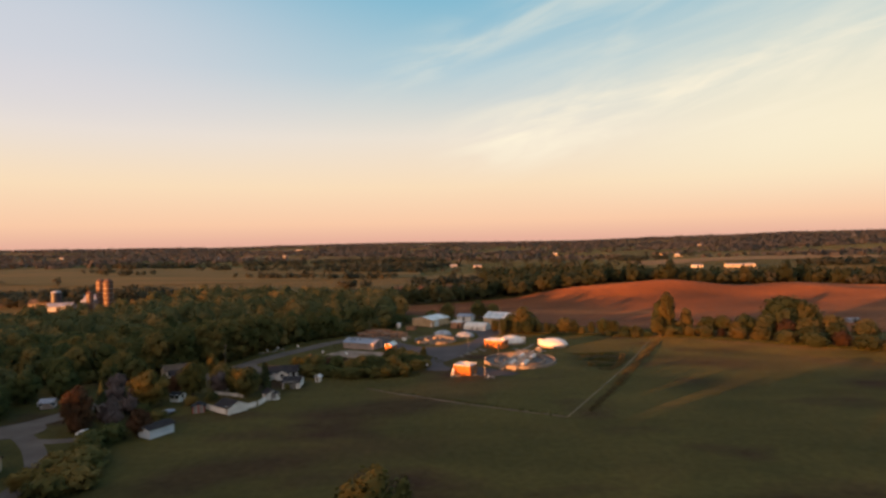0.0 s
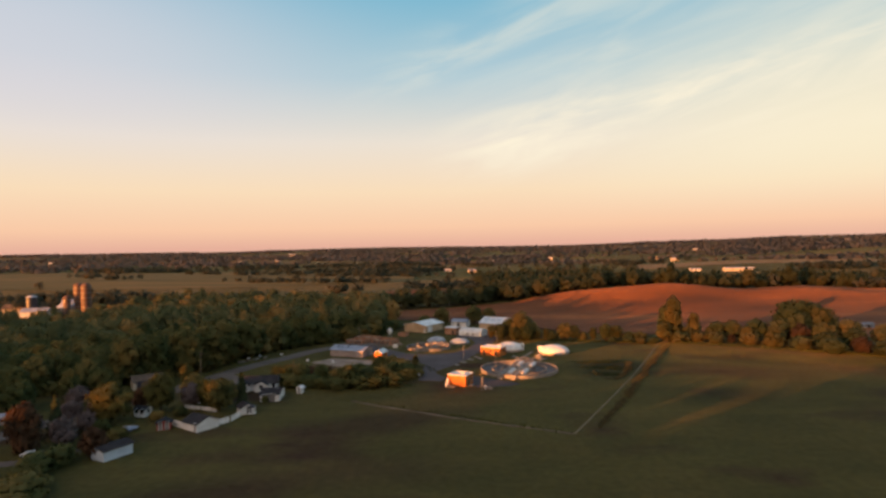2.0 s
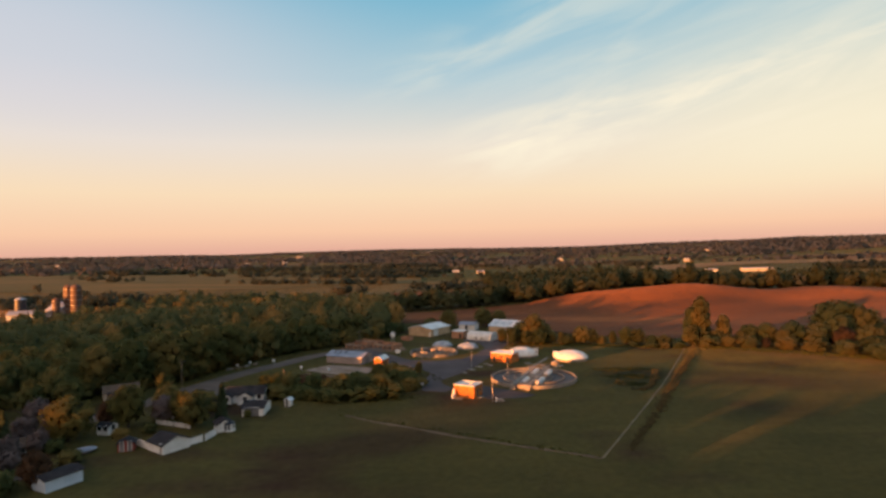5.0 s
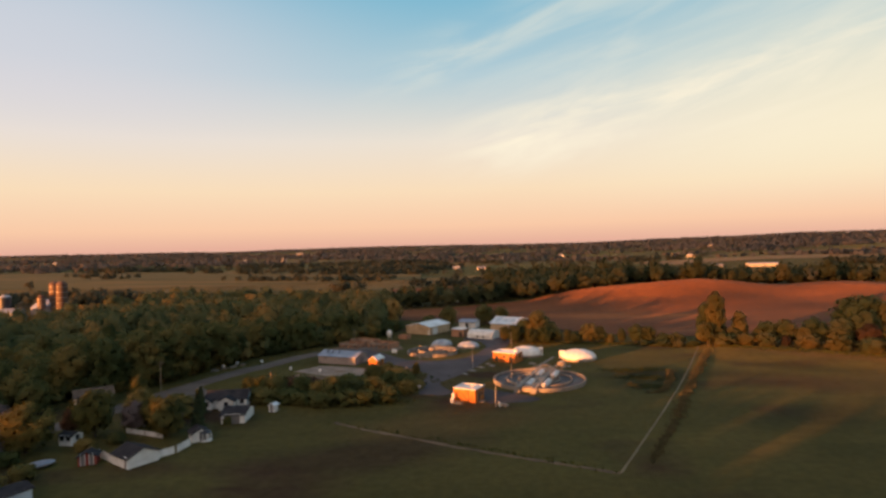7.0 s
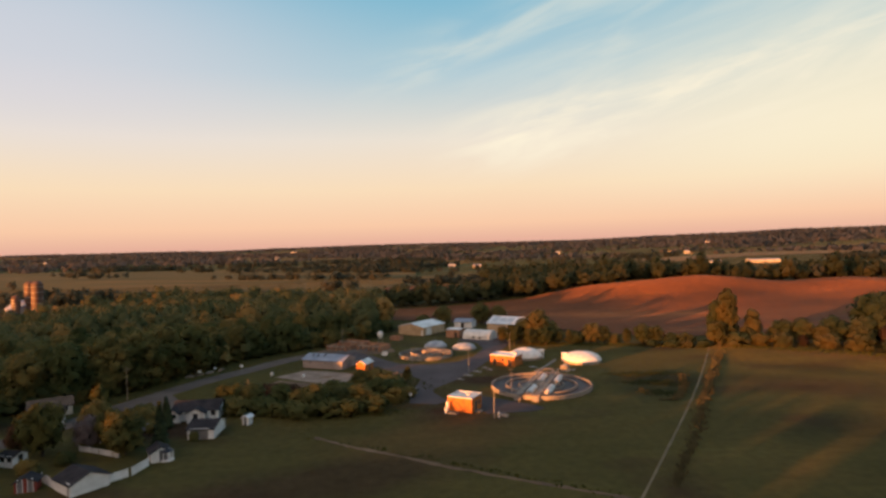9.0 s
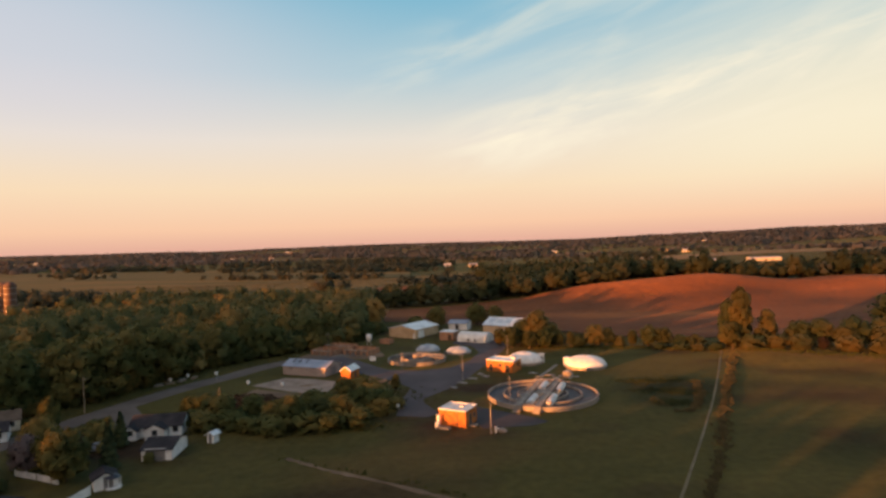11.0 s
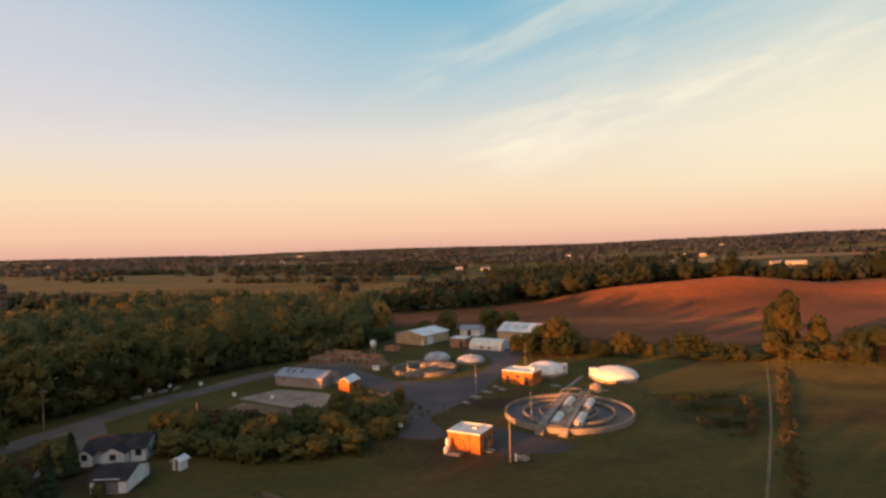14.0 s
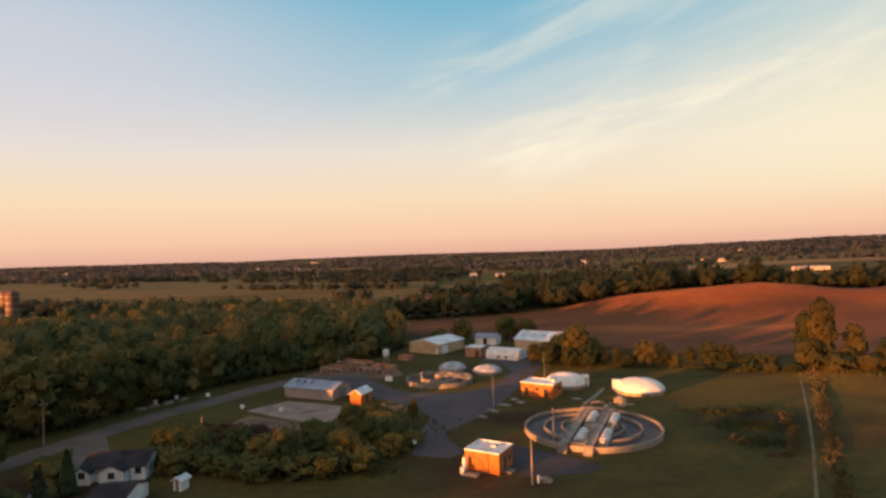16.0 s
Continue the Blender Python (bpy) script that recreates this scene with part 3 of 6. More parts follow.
ribbon("track", [(34.3, 30.7), (44, 48), (54, 66), (66, 88), (80, 115), (92, 139), (100, 155)], 0.5, M_TRACK, 0.045, "narrow pale worn track through the grass", "track", 0.05)
ribbon("field_edge", [(34.3, 30.7), (24, 36), (8, 44.5), (-4, 52), (-14, 58), (-22, 64)], 1.0, M_DIRT, 0.040, "faint brown strip where two fields meet", "track", 0.3)

# ---- building kit: every building stands on an Empty, front towards its own -y ----
def opening(parent, kind, x, z0, w, h, y, mat, frame_mat=None, facing="front"):
    """A door or window with a proud frame, on the wall in the plane y (front) or x (side)."""
    def put(x0, x1, d0, d1, a, b):
        if facing == "front":
            return (x0, x1, y - d1, y - d0, a, b)
        return (y + d0, y + d1, x0, x1, a, b)
    f = 0.09
    ob = part(kind, boxes(put(x - w / 2, x + w / 2, -0.05, 0.03, z0, z0 + h)), mat, parent)
    fr = boxes(put(x - w / 2 - f, x - w / 2, -0.05, 0.08, z0, z0 + h + f), put(x + w / 2, x + w / 2 + f, -0.05, 0.08, z0, z0 + h + f),
               put(x - w / 2, x + w / 2, -0.05, 0.08, z0 + h, z0 + h + f))
    frame_part = mesh_object("frame", fr, frame_mat or M_WHITE)
    frame_part.parent = ob
    if kind == "window":
        sill = mesh_object("sill", boxes(put(x - w / 2 - f, x + w / 2 + f, -0.05, 0.12, z0 - 0.07, z0)), frame_mat or M_WHITE)
        sill.parent = ob
    return ob


def gabled(ob, w, d, eave, ridge, wall, roof, along="x", over=0.35, thick=0.16):
    """Walls with gables and a two-slope roof. along: the way that the ridge runs."""
    turn = 0 if along == "x" else 90
    length, span = (w, d) if along == "x" else (d, w)
    part("wall", turned(prism_x([(-span / 2, 0), (span / 2, 0), (span / 2, eave), (0, ridge), (-span / 2, eave)], -length / 2, length / 2), turn), wall, ob)
    k = (ridge - eave) / (span / 2)
    for s in (-1, 1):
        e, low = span / 2 + over, eave - k * over
        sec = [(0, ridge + 0.01), (s * e, low + 0.01), (s * e, low + thick), (0, ridge + thick)]
        part("roof", turned(prism_x(sec, -length / 2 - over, length / 2 + over), turn), roof, ob)


def flat_roofed(ob, w, d, h, wall, roof, edge=M_WHITE):
    part("wall", boxes((-w / 2, w / 2, -d / 2, d / 2, 0, h - 0.12)), wall, ob)
    part("roof", boxes((-w / 2 + 0.02, w / 2 - 0.02, -d / 2 + 0.02, d / 2 - 0.02, h - 0.12, h)), roof, ob)
    o, i = 0.10, 0.14
    part("coping", boxes((-w / 2 - o, w / 2 + o, -d / 2 - o, -d / 2 + i, h - 0.1, h + 0.14), (-w / 2 - o, w / 2 + o, d / 2 - i, d / 2 + o, h - 0.1, h + 0.14),
                         (-w / 2 - o, -w / 2 + i, -d / 2 + i, d / 2 - i, h - 0.1, h + 0.14), (w / 2 - i, w / 2 + o, -d / 2 + i, d / 2 - i, h - 0.1, h + 0.14)), edge, ob)


# brick pump house
pump = thing("pump_house", 9.6, 81.5, -27.4, "square orange brick pump house with a flat pale roof", "building")
flat_roofed(pump, 6.1, 5.5, 3.4, M_BRICK, M_GREYCOVER)
part("downpipe", tubes(((1.15, -2.83, 0.1), (1.15, -2.83, 3.3), 0.06, 0.06)), M_PIPE, pump)
part("conduit", tubes(((-1.55, -2.82, 3.3), (-1.55, -2.82, 2.5), 0.05, 0.05), ((-1.55, -2.82, 2.5), (0.2, -2.82, 1.8), 0.05, 0.05), ((0.2, -2.82, 1.8), (0.2, -2.82, 1.0), 0.05, 0.05),
                      ((0.2, -2.82, 1.0), (0.9, -2.82, 0.6), 0.05, 0.05)), M_PIPE, pump)
opening(pump, "door", -0.5, 0.25, 1.0, 2.1, 3.05, M_DARK, M_CONCRETE, "side")
opening(pump, "window", 1.4, 1.3, 0.7, 0.8, 3.05, M_GLASS, M_CONCRETE, "side")
part("doorstep", boxes((3.05, 4.5, -1.3, 0.4, 0, 0.22)), M_CONCRETE, pump)
part("roof_hatch", boxes((0.3, 1.2, 0.2, 1.1, 3.4, 3.62)), M_STEEL, pump)

vessel = thing("gas_vessel", 5.5, 79.3, -27.4, "tall white gas vessel by the pump house wall", "tank")
part("shell", lathe([(0, 0.4), (0.26, 0.45), (0.32, 0.7), (0.32, 2.2), (0.26, 2.4), (0, 2.5)], 20), M_WHITE, vessel, smooth_faces=True)
part("skirt", lathe([(0.36, 0.0), (0.36, 0.45), (0.0, 0.45)], 16), M_CONCRETE, vessel)
part("valve", tubes(((0, 0, 2.45), (0, 0, 2.75), 0.05, 0.05), ((-0.14, 0, 2.7), (0.14, 0, 2.7), 0.03, 0.03)), M_STEEL, vessel)
pad = thing("concrete_pad", 6.5, 78.1, -27.4, "low pale concrete pad with kerbs before the pump house", "concrete pad")
part("slab", boxes((-1.0, 1.4, -0.75, 0.7, 0, 0.28)), M_CONCRETE, pad)
part("kerb", boxes((-1.0, 1.4, -0.75, -0.6, 0.28, 0.5), (-1.0, -0.85, -0.6, 0.7, 0.28, 0.5)), M_CONCRETE, pad)
part("meter_box", boxes((-1.65, -1.05, -0.5, 0.4, 0, 1.15)), M_WHITE, pad)

# brick control building behind the ditch
ctrl = thing("control_building", 24.4, 130.6, -32, "low orange brick control building with a flat roof", "building")
flat_roofed(ctrl, 8.5, 5.6, 3.3, M_BRICK, M_ROOF_LIGHT)
opening(ctrl, "door", -2.8, 0.1, 1.0, 2.1, -2.8, M_DARK, M_BRICK_OLD)
opening(ctrl, "door", 2.4, 0.1, 1.2, 2.1, -2.8, M_DARK, M_BRICK_OLD)
opening(ctrl, "window", 0.2, 1.6, 1.0, 0.8, -2.8, M_GLASS, M_BRICK_OLD)
opening(ctrl, "window", 0.6, 1.5, 1.0, 0.9, 4.25, M_GLASS, M_BRICK_OLD, "side")
part("vent_box", boxes((2.2, 3.1, 0.8, 1.7, 3.3, 3.8)), M_STEEL, ctrl)


# ---- round oxidation ditch ----
def ring(r, t, z0, z1, seg=96):
    return lathe([(r, z0), (r, z1), (r - t, z1), (r - t, z0)], seg, close=True)


ditch = thing("oxidation_ditch", 30.6, 100.3, -21, "round concrete oxidation ditch with three ring channels", "treatment tank")
part("outer_wall", ring(13.3, 0.42, -0.5, 1.05), M_CONCRETE, ditch)
part("middle_wall", ring(9.5, 0.32, -0.5, 1.02), M_CONCRETE, ditch)
part("inner_wall", ring(6.1, 0.30, -0.5, 1.02, 72), M_CONCRETE, ditch)
part("centre_pier", lathe([(1.7, -0.5), (1.7, 1.2), (1.5, 1.3), (0, 1.3)], 32), M_CONCRETE_DARK, ditch)
part("water", lathe([(12.9, 0.42), (0, 0.42)], 96), M_WATER, ditch, "still dark grey water")
part("scum_baffle", tubes(((3.6, -0.6, 0.4), (4.2, 0.4, 1.7), 0.5, 0.35), ((3.0, 0.5, 0.4), (3.2, 1.1, 1.5), 0.5, 0.3), ((4.4, 0.9, 0.4), (4.5, 1.3, 1.2), 0.5, 0.3)), M_CONCRETE_DARK, ditch)
for bx in (-3.0, 1.5):
    deck = part("footbridge", boxes((bx - 0.8, bx + 0.8, -13.2, 13.2, 1.07, 1.2), (bx - 0.75, bx - 0.55, -13.0, 13.0, 0.75, 1.07), (bx + 0.55, bx + 0.75, -13.0, 13.0, 0.75, 1.07)), M_CONCRETE, ditch)
    for side in (-0.76, 0.76):
        runs = [((bx + side, -13, 2.2), (bx + side, 13, 2.2), 0.025, 0.025), ((bx + side, -13, 1.7), (bx + side, 13, 1.7), 0.02, 0.02)]
        runs += [((bx + side, -13 + 26 * i / 12, 1.2), (bx + side, -13 + 26 * i / 12, 2.22), 0.025, 0.025) for i in range(13)]
        rail = mesh_object("handrail", tubes(*runs, seg=6), M_STEEL)
        rail.parent = deck
    steps = mesh_object("stair", boxes(*[(bx - 0.8, bx + 0.8, -13.2 - 0.32 * (i + 1), -13.2 - 0.32 * i, 0, 1.05 - 0.21 * i) for i in range(5)]), M_CONCRETE)
    steps.parent = deck
part("cross_platform", boxes((-4.4, 3.0, 11.6, 13.0, 1.22, 1.34)), M_CONCRETE, ditch)
part("cross_platform", boxes((-2.2, 0.7, -12.9, -11.9, 1.22, 1.34)), M_CONCRETE, ditch)
for cx, c0, c1 in ((-1.0, -9.8, -3.6), (-1.0, 2.8, 9.2), (3.4, -9.2, -2.8), (3.4, 2.2, 9.0)):
    sec = [(0.82 * math.cos(radians(a)), 0.98 + 0.66 * math.sin(radians(a))) for a in range(0, 181, 15)]
    bm = prism_x([(-y, z) for y, z in sec] + [(0.82, 0.7), (-0.82, 0.7)], c0, c1)
    bm.transform(Matrix.Translation((cx, 0, 0)) @ pose(0, 0, 0, 0, 0, 90))
    part("aerator_cover", bm, M_GREYCOVER, ditch, "pale rounded aerator cover")
    part("aerator_bed", boxes((cx - 0.95, cx + 0.95, c0 - 1.5, c1 + 0.4, 0.62, 0.78)), M_CONCRETE_DARK, ditch)
    part("aerator_motor", boxes((cx - 0.4, cx + 0.4, c0 - 1.1, c0 - 0.2, 0.78, 1.45)), M_STEEL, ditch)


# ---- domed digesters ----
def dome(name, x, y, r, wall_h, top, mat, ribs, label, hatch=None):
    ob = thing(name, x, y, 0, label, "domed tank", "domed tanks of the works")
    part("tank_wall", lathe([(r + 0.12, -0.1), (r + 0.12, wall_h), (r - 0.3, wall_h), (r - 0.3, -0.1)], 64, close=True), M_CONCRETE_DARK, ob)
    bm = bmesh.new()
    seg, rows = ribs * 2, 9
    grid = []
    for j in range(rows):
        a = j / rows * math.pi / 2
        row = []
        for i in range(seg):
            th = 2 * math.pi * i / seg
            k = 1.0 if i % 2 == 0 else 0.986
            rr = (r + 0.05) * math.cos(a) ** 0.9 * k
            row.append(bm.verts.new((rr * math.cos(th), rr * math.sin(th), wall_h + (top - wall_h) * math.sin(a) ** 1.05 * (1.0 if i % 2 == 0 else 0.993))))
        grid.append(row)
    tip = bm.verts.new((0, 0, top))
    for a, b in zip(grid, grid[1:]):
        for i in range(seg):
            bm.faces.new((a[i], a[(i + 1) % seg], b[(i + 1) % seg], b[i]))
    for i in range(seg):
        bm.faces.new((grid[-1][i], grid[-1][(i + 1) % seg], tip))
    cover = part("cover", bm, mat, ob)
    cap = mesh_object("cap", lathe([(0.5, top - 0.12), (0.5, top + 0.18), (0.0, top + 0.25)], 20), M_STEEL)
    cap.parent = cover
    hoop = mesh_object("edge_band", ring(r + 0.18, 0.16, wall_h - 0.05, wall_h + 0.14, 64), M_STEEL)
    hoop.parent = cover
    if hatch:
        hx, hy = hatch
        box = part("hatch", boxes((hx - 0.85, hx + 0.85, hy - 0.8, hy + 0.8, 0, 2.5), (hx - 0.95, hx + 0.95, hy - 0.9, hy + 0.9, 2.5, 2.65)), mat, ob)
        door = mesh_object("hatch_door", boxes((hx - 0.4, hx + 0.4, hy - 0.86, hy - 0.8, 0.3, 1.9)), M_DOOR)
        door.parent = box
    return ob


dome("domed_digester", 31.9, 140.2, 5.4, 0.7, 3.3, M_FABRIC, 24, "white membrane-domed digester on a low concrete wall", (5.0, -0.2))
dome("domed_digester", 48.7, 132.0, 6.0, 0.7, 3.2, M_FABRIC, 28, "larger white membrane-domed digester on a low concrete wall", (-5.2, 1.4))
dome("domed_settling_tank", 1.3, 164.8, 4.1, 0.5, 2.4, M_BLUECOVER, 18, "grey-covered domed settling tank with a low wall")
dome("domed_settling_tank", 11.9, 159.8, 4.2, 0.5, 2.15, M_BLUECOVER, 18, "grey-covered domed settling tank beside the drive")

# valve chamber and paving stones near the domes
valve = thing("valve_chamber", 40.6, 118.6, -28, "small grey round-topped valve chamber", "chamber")
part("body", lathe([(1.35, 0), (1.35, 1.5), (1.2, 1.75), (0, 1.85)], 24), M_CONCRETE_DARK, valve)
part("lid", lathe([(0.55, 1.8), (0.55, 1.98), (0, 2.0)], 16), M_STEEL, valve)
part("pipe", tubes(((1.2, 0, 0.5), (3.0, 0.4, 0.5), 0.14, 0.14)), M_STEEL, valve)
part("pipe", tubes(((-1.2, 0, 0.5), (-2.4, -0.8, 0.5), 0.14, 0.14)), M_STEEL, valve)
ribbon("footpath", [(33.0, 121), (36.5, 127), (41.0, 136)], 1.0, M_CONCRETE, 0.05, "pale concrete footpath between the domes", "footpath")
for sx, sy, sw, sd in ((32.1, 125.1, 2.4, 1.2), (36.4, 121.8, 2.8, 1.3), (11.7, 116.3, 2.6, 1.5), (14.6, 121.0, 2.8, 1.3), (9.3, 111.4, 2.0, 1.1), (18.5, 123.0, 1.8, 1.6), (17.2, 126, 1.6, 1.2), (37.5, 118.2, 1.6, 1.0)):
    ob = thing("manhole_slab", sx, sy, -28, "pale concrete manhole slab set in the grass", "slab", "manhole slabs")
    part("slab", boxes((-sw / 2, sw / 2, -sd / 2, sd / 2, 0, 0.22)), M_CONCRETE, ob)
    part("cover", lathe([(0.32, 0.22), (0.32, 0.27), (0, 0.28)], 16), M_STEEL, ob)

# ---- clarifier ----
clar = thing("clarifier", -1.9, 148.8, -28, "open round concrete clarifier with an inner ring", "treatment tank")
part("outer_wall", ring(9.4, 0.4, -0.4, 1.15, 72), M_CONCRETE, clar)
part("inner_wall", ring(5.6, 0.3, -0.4, 1.45, 56), M_CONCRETE, clar)
part("channel_floor", lathe([(9.0, 0.12), (5.5, 0.12)], 72), M_DIRT, clar, "stained empty channel floor")
part("water", lathe([(5.3, 0.5), (0, 0.5)], 56), M_WATER, clar)
part("centre_column", lathe([(1.3, 0), (1.3, 1.9), (0.9, 2.1), (0, 2.2)], 24), M_CONCRETE, clar)
bridge = part("scraper_bridge", boxes((0, 9.6, -0.5, 0.5, 1.50, 1.66)), M_CONCRETE, clar)
rail = mesh_object("handrail", tubes(*[((0.3, y, z), (9.5, y, z), 0.025, 0.025) for y in (-0.48, 0.48) for z in (2.1, 2.6)], *[((x, y, 1.66), (x, y, 2.62), 0.025, 0.025) for y in (-0.48, 0.48) for x in (0.3, 2.6, 4.9, 7.2, 9.5)], seg=6), M_STEEL)
rail.parent = bridge
part("weir_box", boxes((6.0, 8.9, 1.6, 3.4, 0.1, 1.2)), M_CONCRETE, clar)


# ---- lamp posts and poles ----
def lamp_post(x, y, h, deg, label):
    ob = thing("lamp_post", x, y, deg, label, "lamp post", "lamp posts of the works")
    part("base", lathe([(0.19, 0), (0.19, 0.35), (0.14, 0.4), (0, 0.4)], 16), M_CONCRETE, ob)
    part("pole", tubes(((0, 0, 0.3), (0, 0, h), 0.065, 0.04)), M_STEEL, ob)
    part("arm", tubes(((0, 0, h - 0.1), (0.32, 0, h), 0.025, 0.02)), M_STEEL, ob)
    part("lamp_head", boxes((0.25, 0.55, -0.08, 0.08, h - 0.04, h + 0.05)), M_STEEL, ob)


lamp_post(15.9, 73.8, 7.2, 130, "slim grey lamp post beside the pump house apron")
lamp_post(21.7, 91.1, 7.0, 110, "slim grey lamp post before the round ditch")
lamp_post(12.0, 120.0, 7.0, 200, "slim grey lamp post on the drive verge")
lamp_post(27.6, 150.0, 7.0, 200, "slim grey lamp post behind the brick building")
lamp_post(-6.0, 137.0, 5.0, 90, "short grey lamp post before the clarifier")
for ux, uy, uh in ((-71.5, 157, 8.0), (-79, 98, 9.0), (-75.5, 131.5, 5.5), (-34, 167, 7.5)):
    ob = thing("utility_pole", ux, uy, 20, "weathered wooden utility pole with one crossarm", "utility pole", "utility poles")
    part("pole", tubes(((0, 0, 0), (0, 0, uh), 0.12, 0.07)), M_WOOD, ob)
    part("crossarm", boxes((-0.9, 0.9, -0.06, 0.06, uh - 0.8, uh - 0.66)), M_WOOD, ob)
ob = thing("wooden_post", -48.0, 101.0, 0, "plain weathered wooden post in the verge", "post")
part("pole", tubes(((0, 0, 0), (0, 0, 4.2), 0.11, 0.08)), M_WOOD, ob)
part("cap", lathe([(0.1, 4.2), (0.1, 4.26), (0, 4.3)], 10), M_STEEL, ob)
hyd = thing("standpipe", 16.9, 74.3, 0, "white standpipe with pale stones round it", "standpipe")
part("pipe", tubes(((0, 0, 0), (0, 0, 1.2), 0.2, 0.2), ((0, 0, 0.9), (0.6, 0.2, 0.7), 0.12, 0.12)), M_WHITE, hyd)
for i, (sx, sy, sr) in enumerate(((1.0, 0.4, 0.45), (1.6, 0.1, 0.4), (0.8, 1.0, 0.4), (2.0, 0.6, 0.35), (1.4, 0.9, 0.5))):
    bm = lathe([(sr, 0), (sr * 1.05, sr * 0.6), (sr * 0.6, sr * 1.3), (0, sr * 1.45)], 7)
    bm.transform(Matrix.Translation((sx, sy, 0)))
    part("stone", bm, M_CONCRETE, hyd)

# ---- the other buildings of the works ----
ob = thing("long_workshop", -33.0, 135.6, -22.8, "long mauve-grey block workshop with a blue-grey metal roof", "building")
gabled(ob, 15.0, 8.0, 2.6, 3.9, M_GREYWALL, M_ROOF_BLUE)
for wx in (-5.6, -3.4, -0.9):
    part("skylight", prism_x([(-0.5, 3.9 - 0.5 * 0.325 + 0.165), (-1.9, 3.9 - 1.9 * 0.325 + 0.165), (-1.9, 3.9 - 1.9 * 0.325 + 0.20), (-0.5, 3.9 - 0.5 * 0.325 + 0.20)], wx, wx + 0.5), M_SHINGLE, ob)
for wx in (-4.5, 1.0):
    opening(ob, "window", wx, 1.6, 0.8, 0.6, -4.0, M_DOOR, M_GREYWALL)
opening(ob, "door", 0, 0.1, 2.6, 2.2, 7.5, M_DOOR, M_GREYWALL, "side")
ob = thing("small_hut", -20.2, 127.3, -20, "small orange-lit brick hut with a pale gable roof", "hut")
gabled(ob, 3.0, 5.2, 2.5, 3.5, M_BRICK, M_ROOF_LIGHT, "y", 0.25)
opening(ob, "door", 0.2, 0.05, 1.0, 2.0, 1.5, M_DARK, M_BRICK_OLD, "side")
ob = thing("hoop_shed", 19.0, 182.6, -30, "white hoop-roofed storage shed with small windows", "shed")
arch = [(3.5 * math.cos(radians(a)), 1.1 + 2.4 * math.sin(radians(a))) for a in range(0, 181, 12)]
part("shell", prism_x([(3.5, 0)] + arch + [(-3.5, 0)], -5.9, 5.9), M_FABRIC, ob)
for rx in (-5.9, -2.95, 0, 2.95, 5.9):
    part("rib", prism_x([(3.56, 0)] + [(y * 1.018, 1.1 + (z - 1.1) * 1.025) for y, z in arch] + [(-3.56, 0)], rx - 0.06, rx + 0.06), M_FABRIC, ob)
for wx in (-1.2, 1.6):
    opening(ob, "window", wx, 0.5, 1.0, 0.75, -3.52, M_DARK, M_FABRIC)
opening(ob, "door", 0, 0.05, 2.6, 2.5, 5.96, M_GREYCOVER, M_FABRIC, "side")
ob = thing("brick_store", 9.0, 188.3, -25, "small dark brick store with a flat white roof", "building")
flat_roofed(ob, 5.9, 5.0, 3.3, M_BRICK_OLD, M_ROOF_LIGHT)
opening(ob, "door", 1.4, 0.1, 1.0, 2.1, -2.5, M_DARK, M_BRICK_OLD)
ob = thing("white_garage", 14.1, 215.2, -21, "white garage with a dark low roof and an open bay", "garage")
gabled(ob, 8.4, 6.0, 2.8, 3.9, M_WHITE, M_ROOF_BLUE)
opening(ob, "door", -0.3, 0.05, 1.5, 2.3, -3.0, M_DARK)
ob = thing("metal_shed", -5.4, 202.7, -34, "large tan metal shed with a pale low gable roof", "shed")
gabled(ob, 13.6, 15.6, 3.5, 4.9, M_TAN, M_ROOF_LIGHT, "y")
opening(ob, "door", -4.2, 0.05, 4.0, 3.0, 6.8, M_WHITE, M_TAN, "side")
opening(ob, "door", 6.0, 0.05, 0.9, 2.1, -7.8, M_WHITE, M_TAN)
ob = thing("metal_shed", 33.5, 199.9, -32, "tall tan metal shed with a ribbed pale roof", "shed")
gabled(ob, 16.3, 13.0, 3.8, 6.2, M_TAN, M_ROOF_LIGHT)
for i in range(4):
    k = (6.2 - 3.8) / 6.5
    x0 = -6.9 + i * 3.7
    sec = [(-1.6, 6.2 - 1.6 * k + 0.165), (-4.6, 6.2 - 4.6 * k + 0.165), (-4.6, 6.2 - 4.6 * k + 0.21), (-1.6, 6.2 - 1.6 * k + 0.21)]
    part("skylight", prism_x(sec, x0, x0 + 2.4), M_ROOF_SKY, ob)
opening(ob, "door", 5.0, 0.05, 1.0, 2.1, -6.5, M_WHITE, M_TAN)
sign = thing("sign_board", -16.1, 148.0, -10, "blank pale sign board on two posts", "sign")
part("board", boxes((-1.0, 1.0, -0.04, 0.04, 0.6, 2.0)), M_WHITE, sign)
part("post", boxes((-0.8, -0.7, 0.05, 0.13, 0, 1.9)), M_WOOD, sign)
part("post", boxes((0.7, 0.8, 0.05, 0.13, 0, 1.9)), M_WOOD, sign)

